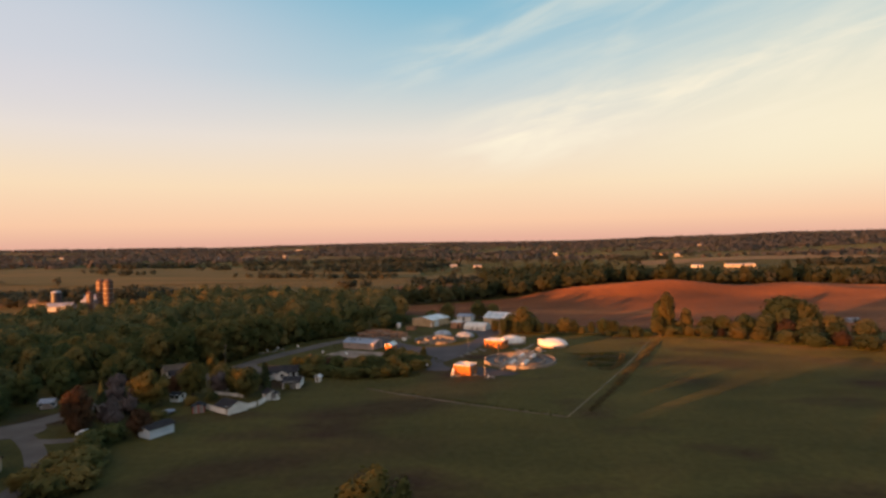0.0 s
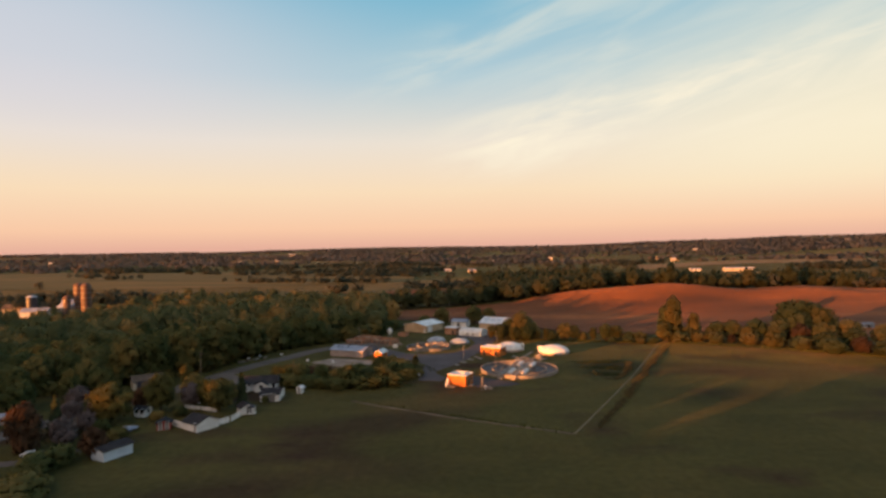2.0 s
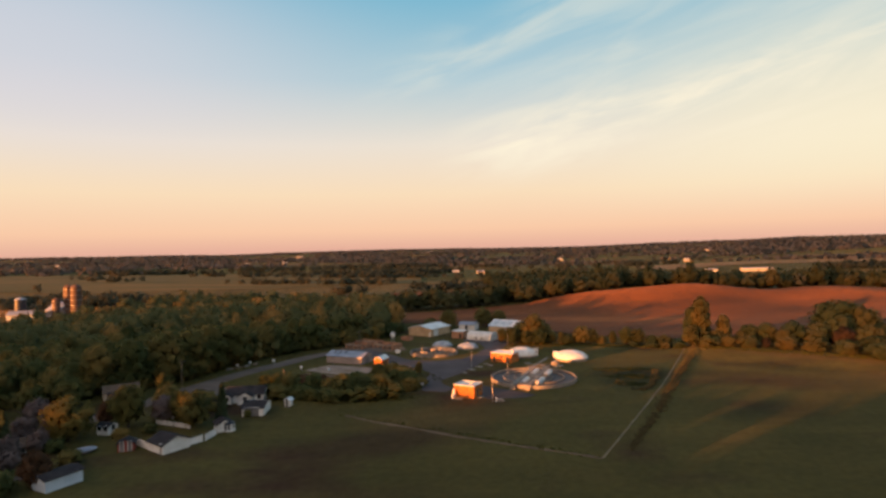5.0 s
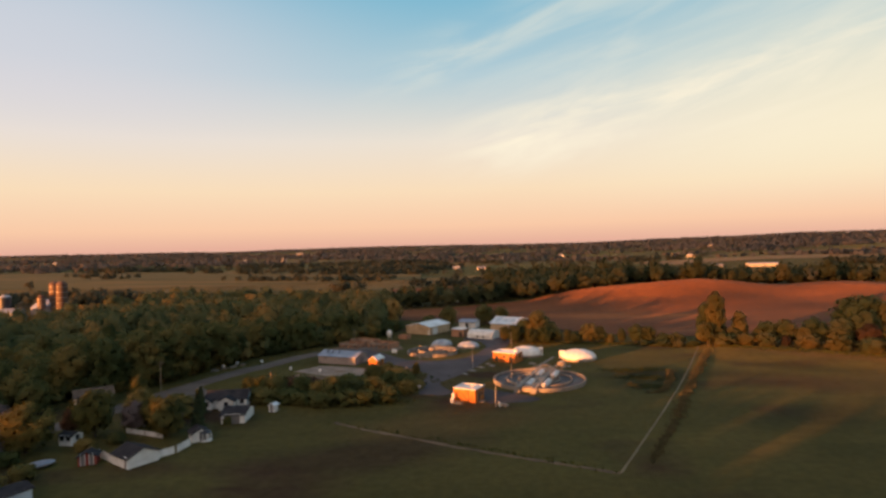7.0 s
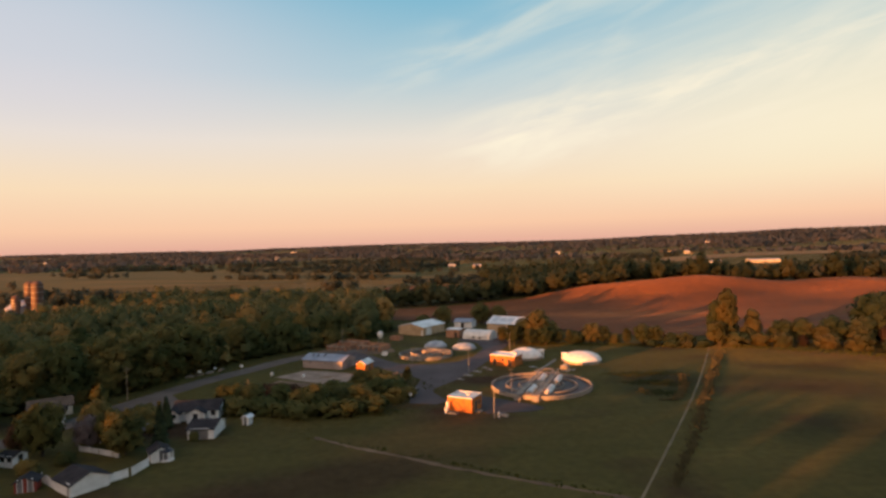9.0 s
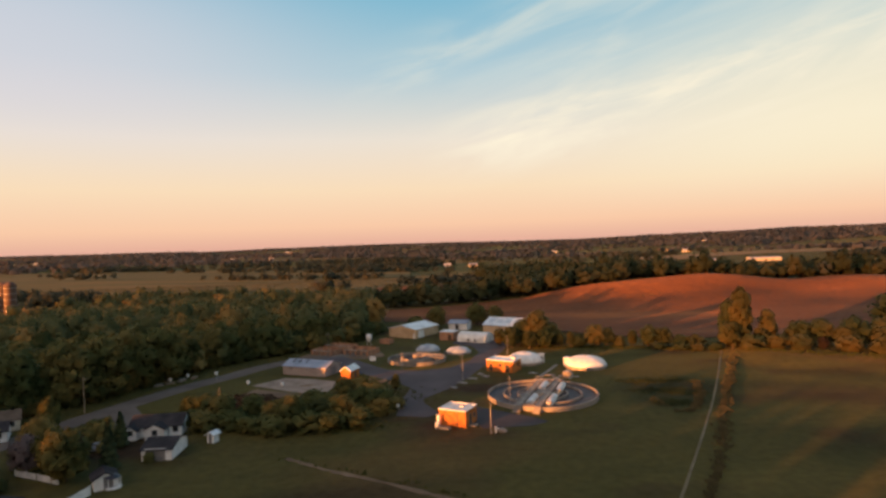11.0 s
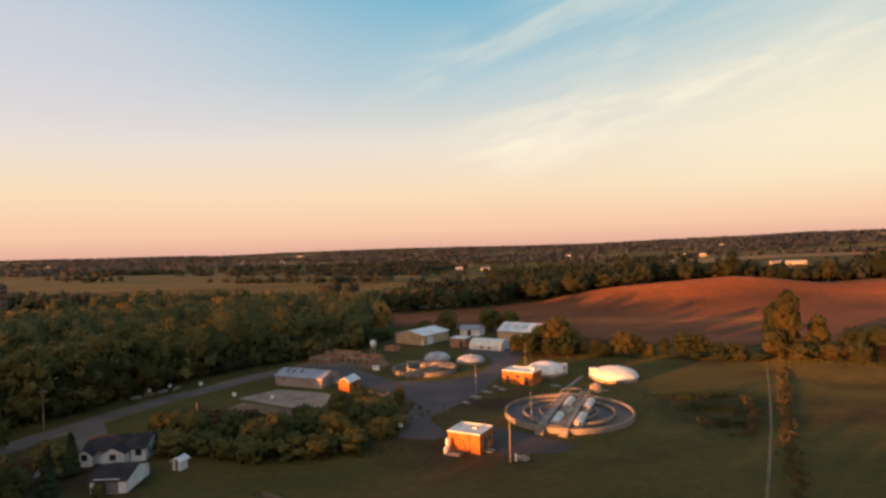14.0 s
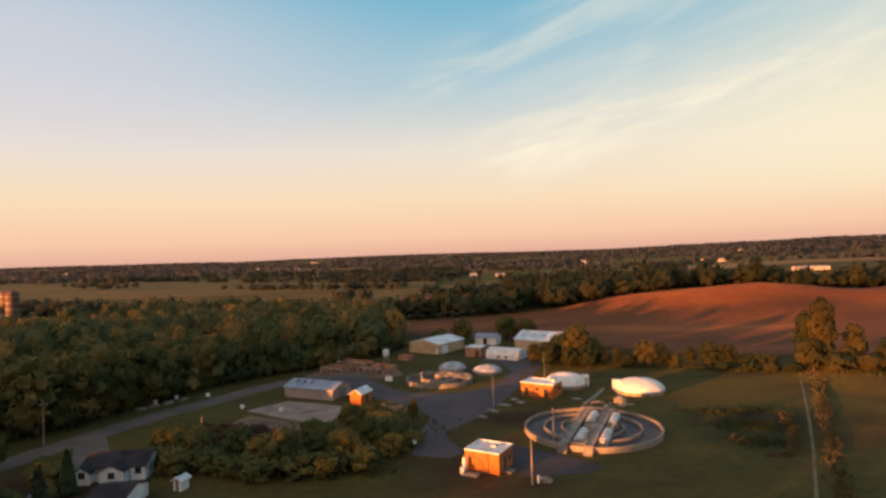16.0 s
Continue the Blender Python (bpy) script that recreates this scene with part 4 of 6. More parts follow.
# old drying beds: low roofless brick bays
for bx, by, bw, bd, bh in ((-34.5, 166.5, 9.0, 6.5, 1.7), (-22.0, 164.5, 10.5, 7.0, 1.9), (-31.0, 175.0, 12.0, 4.5, 1.8)):
    ob = thing("drying_bed", bx, by, -28, "roofless brick drying bed with open bays", "drying bed", "drying beds")
    part("back_wall", boxes((-bw / 2, bw / 2, bd / 2 - 0.3, bd / 2, 0, bh)), M_BRICK_OLD, ob)
    for s in (-1, 1):
        part("side_wall", boxes((min(s * bw / 2, s * (bw / 2 - 0.3)), max(s * bw / 2, s * (bw / 2 - 0.3)), -bd / 2, bd / 2 - 0.3, 0, bh)), M_BRICK_OLD, ob)
    part("lintel", boxes((-bw / 2 + 0.3, bw / 2 - 0.3, -bd / 2, -bd / 2 + 0.4, bh - 0.35, bh)), M_CONCRETE_DARK, ob)
    for i in range(5):
        px = -bw / 2 + 0.6 + (bw - 1.2) * i / 4
        part("pier", boxes((px - 0.25, px + 0.25, -bd / 2 + 0.002, -bd / 2 + 0.38, 0, bh - 0.352)), M_BRICK_OLD, ob)
    part("cross_wall", boxes((-0.15, 0.15, -bd / 2 + 0.4, bd / 2 - 0.3, 0, bh * 0.8)), M_BRICK_OLD, ob)
ob = thing("brick_chamber", -15.0, 184.5, -28, "small open brick chamber at the wood's edge", "chamber")
part("wall", boxes((-2.2, 2.2, -1.6, -1.3, 0, 1.6), (-2.2, 2.2, 1.3, 1.6, 0, 1.6), (-2.2, -1.9, -1.3, 1.3, 0, 1.6), (1.9, 2.2, -1.3, 1.3, 0, 1.6)), M_BRICK_OLD, ob)
part("floor", boxes((-1.9, 1.9, -1.3, 1.3, 0, 0.3)), M_DARK, ob)
ob = thing("feed_hopper", -21.0, 178.5, 0, "pale steel hopper on thin legs", "hopper")
part("bin", lathe([(0.3, 1.6), (1.1, 2.8), (1.1, 4.2), (0.3, 4.7), (0, 4.7)], 16), M_GREYCOVER, ob)
for a in range(4):
    part("leg", tubes(((0.95 * math.cos(a * math.pi / 2 + 0.8), 0.95 * math.sin(a * math.pi / 2 + 0.8), 0), (0.95 * math.cos(a * math.pi / 2 + 0.8), 0.95 * math.sin(a * math.pi / 2 + 0.8), 3.0), 0.06, 0.06)), M_STEEL, ob)
for rx, ry, rr in ((-13.5, 121.5, 2.2), (-10.0, 120.6, 1.8), (-7.0, 119.5, 1.4)):
    ob = thing("rubble_heap", rx, ry, 0, "low heap of reddish broken rubble", "rubble heap", "rubble heaps")
    rng = random.Random(int(rr * 10))
    for i in range(9):
        a, d, s = rng.uniform(0, 6.28), rng.uniform(0, rr), rng.uniform(0.35, 0.7)
        bm = lathe([(s, 0), (s * 0.9, s * 0.5), (s * 0.4, s * 0.9), (0, s)], 6)
        bm.transform(Matrix.Translation((d * math.cos(a), d * math.sin(a), 0)) @ pose(0, 0, 0, 0, 0, rng.uniform(0, 90)))
        part("lump", bm, M_BRICK_OLD, ob)
for mx, my, mh in ((-47.7, 121.6, 1.2), (-60.3, 131.4, 1.9), (-37.5, 119, 0.9), (-4.0, 92.5, 1.2), (-72.8, 129.0, 1.0), (-69.6, 133.4, 1.1)):
    ob = thing("marker_cabinet", mx, my, -20, "small white cabinet on a post", "cabinet", "white cabinets")
    part("post", boxes((-0.05, 0.05, -0.05, 0.05, 0, mh - 0.6)), M_STEEL, ob)
    part("box", boxes((-0.4, 0.4, -0.25, 0.25, mh - 0.6, mh + 0.2)), M_WHITE, ob)
for i, (px, py) in enumerate(((-74.0, 124.5), (-72.0, 127.0), (-69.9, 129.9), (-67.6, 133.2))):
    ob = thing("stacked_pallets", px, py, 30 + 20 * i, "heap of pale boards and rubble by the street", "rubble heap", "heaps by the street")
    part("boards", boxes((-1.3, 1.3, -0.6, 0.6, 0, 0.35), (-0.9, 1.1, -0.8, 0.4, 0.35, 0.6)), M_WOOD if i % 2 else M_CONCRETE, ob)


# ---- houses at the edge of the field ----
def house(x, y, deg, w, d, eave, ridge, wall, roof, label, along="x", wins=(), side_wins=(), doors=(), chimney=None, name="house", group="houses"):
    ob = thing(name, x, y, deg, label, "house" if name == "house" else name.replace("_", " "), group)
    gabled(ob, w, d, eave, ridge, wall, roof, along)
    for wx in wins:
        opening(ob, "window", wx, 1.0, 1.1, 1.1, -d / 2, M_GLASS)
    for wx in side_wins:
        opening(ob, "window", wx, 1.0, 1.0, 1.1, w / 2, M_GLASS, facing="side")
    for wx, dw in doors:
        opening(ob, "door", wx, 0.05, dw, 2.1, -d / 2, M_DOOR)
    if chimney:
        part("chimney", boxes((chimney[0] - 0.35, chimney[0] + 0.35, chimney[1] - 0.3, chimney[1] + 0.3, eave, ridge + 0.9)), M_BRICK_OLD, ob)
    return ob


house(-53.0, 81.6, 6, 10.2, 6.6, 2.3, 3.9, M_WHITE, M_SHINGLE, "white single-storey house with a dark shingle roof", wins=(-4.0, 0.6, 4.0), side_wins=(-1.6, 1.6), doors=((2.2, 1.0),))
house(-52.0, 77.6, 6, 3.8, 2.4, 2.2, 3.2, M_WHITE, M_SHINGLE, "white gabled porch wing of the field-side house", "y", wins=(0,), name="porch_wing", group="outbuildings")
house(-57.0, 77.6, 6, 2.4, 2.2, 2.0, 2.9, M_WHITE, M_SHINGLE, "small white gabled entrance of the field-side house", "y", wins=(0,), name="porch_wing", group="outbuildings")
house(-46.1, 68.6, 3, 5.4, 7.6, 2.0, 3.1, M_WHITE, M_SHINGLE, "white garage with a dark low roof near the field", doors=((-0.2, 3.6),), name="garage", group="outbuildings")
house(-39.3, 74.4, -15, 1.5, 1.7, 1.7, 2.1, M_WHITE, M_ROOF_LIGHT, "small white garden shed standing in the grass", "y", doors=((0, 0.7),), name="garden_shed", group="outbuildings")
house(-56.15, 41.3, -35, 6.0, 6.1, 1.9, 3.2, M_WHITE, M_SHINGLE, "white gabled barn-like garage with a dark roof", doors=((2.3, 0.7),), name="garage", group="outbuildings")
house(-49.2, 53.9, 35, 3.4, 3.6, 1.8, 2.7, M_WHITE, M_SHINGLE, "white gabled shed behind the board fence", "y", doors=((0.4, 1.4),), name="garden_shed", group="outbuildings")
house(-65.0, 40.9, 18, 3.2, 2.6, 1.7, 2.5, M_RED, M_SHINGLE, "barn-red garden shed with white-framed doors", "y", name="garden_shed", group="outbuildings", doors=((-0.75, 0.7), (0.75, 0.7)))
house(-76.2, 52.9, -12, 3.2, 3.0, 2.0, 2.6, M_WHITE, M_SHINGLE, "small white house with a shallow roof", "x", wins=(-0.8, 0.8), side_wins=(0,))
house(-67.6, 22.2, 62, 6.6, 4.6, 2.2, 2.8, M_BLUEWALL, M_SHINGLE, "pale blue-sided house with a dark roof behind a russet tree")
house(-65.6, 65.6, 10, 2.4, 3.0, 2.2, 3.2, M_WHITE, M_SHINGLE, "white outbuilding half hidden by yard trees", "y", wins=(0,), name="garden_shed", group="outbuildings")
house(-88.0, 38.0, 40, 5.6, 5.0, 2.2, 3.4, M_SILO, M_SHINGLE_BROWN, "low brown house with a brown roof by the street", wins=(-1.8, 1.8), doors=((0.3, 0.9),))
house(-111.0, 47.5, 15, 3.4, 3.0, 1.8, 2.6, M_GREYWALL, M_ROOF_BLUE, "small grey house with a pale roof at the wood's edge", wins=(-1.6, 1.6))
house(-92, -4.0, 20, 8.5, 7.0, 2.5, 4.0, M_TAN, M_SHINGLE, "tan house with a dark roof by the side street", wins=(-2.4, 0.5, 2.8))
house(-92, 87, 35, 9.0, 6.5, 2.4, 3.9, M_CREAM, M_SHINGLE_BROWN, "cream house with a brown roof among trees", wins=(-3, 0, 3), doors=((1.5, 0.95),))
house(-87.5, 79.5, 30, 6.5, 5.5, 2.3, 3.6, M_WHITE, M_SHINGLE, "white house with a dark roof beside the street", wins=(-1.8, 1.8), side_wins=(0,))
house(-128, 26, 30, 10, 8, 2.7, 4.6, M_WHITE, M_SHINGLE, "white house with a dark roof on the street bend", wins=(-3, 0, 3))
# a blue canopy before the gabled shed, and a covered boat behind the blue house
ob = thing("garden_canopy", -47.4, 53.2, 35, "dark blue eight-sided garden canopy on white posts", "canopy")
part("canopy", lathe([(1.25, 1.75), (0.6, 2.15), (0, 2.35), (0, 2.25), (0.6, 2.05), (1.2, 1.7)], 8), M_SILO_BLUE, ob)
for q in range(8):
    part("post", boxes((1.1 * math.cos(q * math.pi / 4) - 0.05, 1.1 * math.cos(q * math.pi / 4) + 0.05, 1.1 * math.sin(q * math.pi / 4) - 0.05, 1.1 * math.sin(q * math.pi / 4) + 0.05, 0, 1.74)), M_WHITE, ob)
part("floor", lathe([(1.3, 0), (1.3, 0.15), (0, 0.15)], 8), M_WHITE, ob)
ob = thing("covered_boat", -73.2, 38.9, 45, "grey-green tarpaulin-covered boat on a lawn", "boat")
part("hull", lathe([(0.5, 0.0), (1.25, 0.5), (1.35, 0.75), (0, 0.75)], 24), M_DOOR, ob)
part("tarpaulin", lathe([(1.4, 0.72), (1.3, 0.95), (0.7, 1.25), (0, 1.35)], 24), M_ROOF_BLUE, ob)
ob.scale = (1.9, 1.0, 1.0)


def fence(pts, h, mat, label):
    """A board fence: posts, and the boards of each bay as one panel with gaps scored between them."""
    for (x0, y0), (x1, y1) in zip(pts, pts[1:]):
        length = math.hypot(x1 - x0, y1 - y0)
        ob = thing("board_fence", x0, y0, math.degrees(math.atan2(y1 - y0, x1 - x0)), label, "fence", "white board fences")
        bays = max(1, round(length / 2.4))
        for i in range(bays + 1):
            px = length * i / bays
            part("post", boxes((px - 0.06, px + 0.06, 0.03, 0.15, 0, h + 0.1)), mat, ob)
        n = int(length / 0.3)
        for i in range(n):
            part("board", boxes((0.3 * i + 0.01, 0.3 * i + 0.285, -0.02, 0.02, 0.06, h + 0.03 * (i % 2))), mat, ob)


fence([(-65.0, 44.2), (-59.7, 40.2)], 1.5, M_WHITE, "white board fence beside the red shed")
fence([(-52.6, 42.7), (-50.5, 45.3)], 1.5, M_WHITE, "white board fence beyond the white garage")
fence([(-50.1, 45.9), (-49.4, 50.4)], 1.5, M_WHITE, "short white board fence by the gabled shed")
fence([(-68.0, 59.5), (-62.5, 57.2), (-57.5, 54.8)], 1.1, M_GREYCOVER, "low pale board fence under yard trees")

# a few parked cars on the street
def car(x, y, deg, mat, label):
    ob = thing("car", x, y, deg, label, "car", "parked cars")
    side = [(-2.2, 0.35), (2.2, 0.35), (2.25, 0.75), (1.9, 0.9), (1.0, 0.98), (0.45, 1.42), (-1.1, 1.45), (-1.8, 1.0), (-2.2, 0.92)]
    part("body", turned(prism_x([(-p, z) for p, z in side], -0.85, 0.85), 90), mat, ob)
    part("windscreen", turned(prism_x([(-1.02, 1.0), (-0.5, 1.40), (-0.48, 1.42), (-0.98, 1.02)], -0.72, 0.72), 90), M_GLASS, ob)
    for wx in (-1.35, 1.35):
        for wy in (-0.8, 0.8):
            part("wheel", tubes(((wx, wy - 0.1, 0.32), (wx, wy + 0.1, 0.32), 0.32, 0.32), seg=14), M_PIPE, ob)


car(-101, 60, 70, M_SILO_BLUE, "dark blue parked car beside the street")
car(-84.5, 22, 40, M_WHITE, "white parked car before a low house")
car(-60.5, 72, 100, M_DOOR, "dark grey car parked by the white house")

# ---- farm on the far side of the wood ----
for sx, sy, h, r in ((-229, 276, 22.5, 2.9), (-219.5, 268, 22.8, 2.9), (-233, 270, 15.0, 2.2)):
    z = lift(sx, sy)
    ob = thing("silo", sx, sy, 0, "tall tan stave silo with a domed cap", "silo", "farm silos")
    part("shaft", lathe([(r, 0), (r, h - z)], 32), M_SILO, ob, smooth_faces=True)
    part("cap", lathe([(r + 0.1, h - z), (r * 0.75, h - z + 1.1), (r * 0.35, h - z + 1.7), (0, h - z + 1.9)], 32), M_SILO, ob, smooth_faces=True)
    for i in range(6):
        part("hoop", ring(r + 0.06, 0.1, (h - z) * (i + 0.5) / 6, (h - z) * (i + 0.5) / 6 + 0.16, 32), M_STEEL, ob)
ob = thing("silo", -262, 280, 0, "dark blue enamelled silo with a pale cap", "silo", "farm silos")
part("shaft", lathe([(3.3, 0), (3.3, 10.6)], 32), M_SILO_BLUE, ob, smooth_faces=True)
part("cap", lathe([(3.4, 10.6), (2.2, 11.4), (0, 12)], 32), M_BLUECOVER, ob, smooth_faces=True)
for fx, fy, deg, w, d, e, r, wl_m, rf, lab in ((-247, 262, 8, 15, 8, 3.2, 5.2, M_BLUECOVER, M_ROOF_BLUE, "long white farm barn with a pale roof"), (-235, 276, -20, 12, 9, 4, 7.0, M_GREYWALL, M_ROOF_BLUE, "grey farm barn below the silos"),
                                       (-275, 285, 15, 14, 9, 3.5, 6, M_CONCRETE_DARK, M_SHINGLE_BROWN, "grey farm shed with a dark roof"), (-243, 292, 30, 12, 9, 4, 7.5, M_RED, M_ROOF_BLUE, "red farm barn with a grey roof")):
    ob = thing("barn", fx, fy, deg, lab, "barn", "farm barns")
    gabled(ob, w, d, e, r, wl_m, rf)
    opening(ob, "door", 0, 0.05, 3.0, 3.0, -d / 2, M_DARK)
    opening(ob, "window", w / 3, 1.3, 1.2, 1.0, -d / 2, M_GLASS)

M_FARWALL = material("far_painted_boards", tones((0.26, 0.25, 0.23), (0.34, 0.33, 0.31)), 0.1, 0.7)
M_FARROOF = material("far_metal_roof", tones((0.26, 0.27, 0.29), (0.36, 0.37, 0.39)), 0.1, 0.6)


# ---- far buildings ----
for fx, fy, deg, w, d, e, r, wl_m, rf, lab in (
        (386, 655, -5, 36, 10, 3.4, 4.6, M_FARWALL, M_FARROOF, "long low white barn beyond the hill"), (345, 690, -5, 14, 7, 2.6, 3.8, M_GREYCOVER, M_ROOF_BLUE, "grey shed beyond the hill"),
        (190, 1308, 10, 5.5, 6.3, 3.375, 5.25, M_FARWALL, M_FARROOF, "bright white farmhouse far off in the woods"), (128, 1290, 0, 6, 7, 3.75, 6, M_FARWALL, M_FARROOF, "white house far off in the woods"),
        (15, 900, 5, 11, 8, 3, 5, M_FARWALL, M_FARROOF, "white house in a far clearing"), (55, 880, 5, 12, 8, 3, 5, M_CREAM, M_ROOF_BLUE, "cream house in a far clearing"),
        (500, 1150, 0, 16, 9, 4, 7, M_FARWALL, M_FARROOF, "pale farmhouse on a far rise"), (470, 1160, 10, 12, 9, 5, 9, M_CREAM, M_SHINGLE, "cream house on a far rise"),
        (850, 1720, 0, 30, 9.8, 3, 4.5, M_CREAM, M_FARROOF, "long pale shed row on the horizon hills"), (780, 1700, 0, 13, 8.4, 3, 4.5, M_FARWALL, M_FARROOF, "white shed on the horizon hills"),
        (-1130, 1620, 10, 8, 7, 3.75, 6, M_FARWALL, M_FARROOF, "white farmhouse on the far plain"), (-560, 1560, 0, 9, 8.4, 3.75, 6.75, M_FARWALL, M_FARROOF, "white barn on the far plain"),
        (-470, 1620, 0, 11, 8.4, 3.75, 6.75, M_CREAM, M_FARROOF, "cream barn on the far plain"), (-620, 1500, 20, 7, 8.4, 3.75, 6.75, M_FARWALL, M_ROOF_BLUE, "white house on the far plain"),
        (-700, 2700, 0, 30, 14, 4.5, 7.5, M_FARWALL, M_FARROOF, "white building row near the horizon"), (-100, 3000, 0, 40, 14, 4.5, 7.5, M_CREAM, M_FARROOF, "pale building row near the horizon"),
        (300, 1500, 0, 10, 8.4, 3.75, 6.75, M_CREAM, M_FARROOF, "cream barn amid distant fields"), (1450, 2000, 0, 20, 11.2, 4.5, 7.5, M_FARWALL, M_FARROOF, "white sheds on the distant hillside"),
        (190, 176, 10, 7, 4, 1.9, 2.6, M_ROOF_BLUE, M_ROOF_BLUE, "low grey-green shed below the ploughed hill"), (210, 182, 10, 6, 4, 1.8, 2.4, M_ROOF_BLUE, M_ROOF_BLUE, "second low grey-green shed below the hill")):
    ob = thing("farm_building", fx, fy, deg, lab, "building", "far buildings")
    gabled(ob, w, d, e, r, wl_m, rf)
    opening(ob, "door", 0, 0.05, 2.4, 2.4, -d / 2, M_DARK)
    for q in (-0.3, 0.3):
        opening(ob, "window", w * q, 1.2, 1.4, 1.2, -d / 2, M_GLASS)

# ---- trees ----
def leaf_quads(p, nrm, size, rng):
    """Small bent leaf clumps: one quad at each place, facing its normal."""
    k = len(p)
    a = np.cross(nrm, rng.normal(size=(k, 3)))
    a /= np.linalg.norm(a, axis=1)[:, None] + 1e-9
    b = np.cross(nrm, a)
    s = size * rng.uniform(0.55, 1.3, (k, 1))
    t = s * rng.uniform(0.6, 1.0, (k, 1))
    bend = nrm * s * 0.35
    v = np.stack([p - a * s - b * t, p + a * s - b * t - bend, p + a * s * 0.8 + b * t, p - a * s * 0.9 + b * t - bend], 1)
    f = np.arange(4 * k).reshape(k, 4)
    return v.reshape(-1, 3), f


def cube_sphere(k):
    """A round lump of quads: each side of a cube cut k by k and pushed out to the sphere."""
    at, verts, faces = {}, [], []

    def index(p):
        key = tuple(round(c, 4) for c in p)
        if key not in at:
            at[key] = len(verts)
            verts.append(np.array(p) / np.linalg.norm(p))
        return at[key]

    for axis in range(3):
        for sign in (-1, 1):
            for i in range(k):
                for j in range(k):
                    quad = []
                    for u, v in ((i, j), (i + 1, j), (i + 1, j + 1), (i, j + 1)):
                        p = [0, 0, 0]
                        p[axis], p[(axis + 1) % 3], p[(axis + 2) % 3] = sign, 2 * u / k - 1, 2 * v / k - 1
                        quad.append(index(p))
                    faces.append(quad if sign > 0 else quad[::-1])
    return np.array(verts), np.array(faces)


LUMPS = {1: cube_sphere(1), 2: cube_sphere(2)}


def crown_arrays(rng, w, z0, z1, lobes, leaves, size, pointed=0.0, core=2, upward=0.0):
    """A crown of overlapping boughs between two heights: a leafy lump in each, under a ragged shell of leaf clumps."""
    h = z1 - z0
    tall = min(1.5, max(0.6, h / w))
    k = np.arange(lobes) + 0.5
    turn = k * 2.39996 + rng.uniform(0, 6.28)
    up = np.clip(1 - 1.92 * k / lobes + rng.normal(size=lobes) * 0.12, -0.95, 0.97)
    flat = np.sqrt(1 - up ** 2)
    rad = rng.uniform(0.17, 0.27, lobes) * w * (9 / lobes) ** 0.34
    rad = np.minimum(rad, 0.36 * h)
    shrink = 1 - pointed * np.clip((up + 0.95) / 1.9, 0, 1)
    out = (w / 2 * rng.uniform(0.76, 1.16, lobes) - rad) * shrink
    cen = np.stack([flat * np.cos(turn) * out, flat * np.sin(turn) * out, z0 + h / 2 + up * (h / 2 - rad * tall * 0.8) * rng.uniform(0.88, 1.06, lobes)], 1)
    cen = np.concatenate([cen, [[0, 0, z0 + h * 0.46]]])
    rad = np.concatenate([rad, [min(w, h) * 0.30]])
    axes = rad[:, None] * np.array([1, 1, max(0.8, min(1.25, tall))])
    n = len(rad)
    pick = rng.choice(n, leaves * 4, p=rad ** 2 / (rad ** 2).sum())
    d = rng.normal(size=(leaves * 4, 3))
    d[:, 2] += 0.35
    d /= np.linalg.norm(d, axis=1)[:, None]
    reach = 0.80 + 0.34 * rng.uniform(0, 1, (leaves * 4, 1)) + 0.42 * rng.uniform(0, 1, (leaves * 4, 1)) ** 4
    p = cen[pick] + d * axes[pick] * reach
    hidden = np.zeros(len(p), bool)
    for i in range(n):
        hidden |= (np.linalg.norm((p - cen[i]) / axes[i], axis=1) < 0.74) & (pick != i)
    keep = np.flatnonzero(~hidden)[:leaves]
    p, d = p[keep], d[keep]
    nrm = d + rng.normal(size=d.shape) * 0.5
    nrm /= np.linalg.norm(nrm, axis=1)[:, None]
    lv, lf = leaf_quads(p, nrm, size, rng)
    vs, fs, soft, at = [], [], [], 0
    if core:
        lump_v, lump_f = LUMPS[core]
        for i in range(n):
            vs.append(cen[i] + lump_v * axes[i] * 0.74 * rng.uniform(0.9, 1.08, (len(lump_v), 1)))
            fs.append(lump_f + at)
            soft.append(lump_v)
            at += len(lump_v)
    vs.append(lv)
    fs.append(lf + at)
    soft.append(np.repeat(d, 4, axis=0))
    v, soft = np.concatenate(vs), np.concatenate(soft)
    whole = v - np.array([0, 0, z0 + 0.35 * h])
    whole /= np.linalg.norm(whole, axis=1)[:, None] + 1e-9
    soft = 0.55 * soft + 0.60 * whole + np.array([0, 0, upward])
    soft /= np.linalg.norm(soft, axis=1)[:, None] + 1e-9
    return v, np.concatenate(fs), soft


def quad_mesh(name, v, f, mat, soft=None, tint=None):
    me = bpy.data.meshes.new(name)
    me.vertices.add(len(v))
    me.vertices.foreach_set("co", np.ascontiguousarray(v, dtype=np.float32).ravel())
    me.loops.add(4 * len(f))
    me.loops.foreach_set("vertex_index", np.ascontiguousarray(f, dtype=np.int32).ravel())
    me.polygons.add(len(f))
    me.polygons.foreach_set("loop_start", np.arange(0, 4 * len(f), 4, dtype=np.int32))
    me.update(calc_edges=True)
    if soft is not None:
        me.polygons.foreach_set("use_smooth", np.ones(len(f), dtype=bool))
        me.normals_split_custom_set_from_vertices(soft.tolist())
    if tint is not None:
        me.attributes.new("tree_tint", "FLOAT", "POINT").data.foreach_set("value", np.ascontiguousarray(tint, dtype=np.float32))
    me.materials.append(mat)
    return me


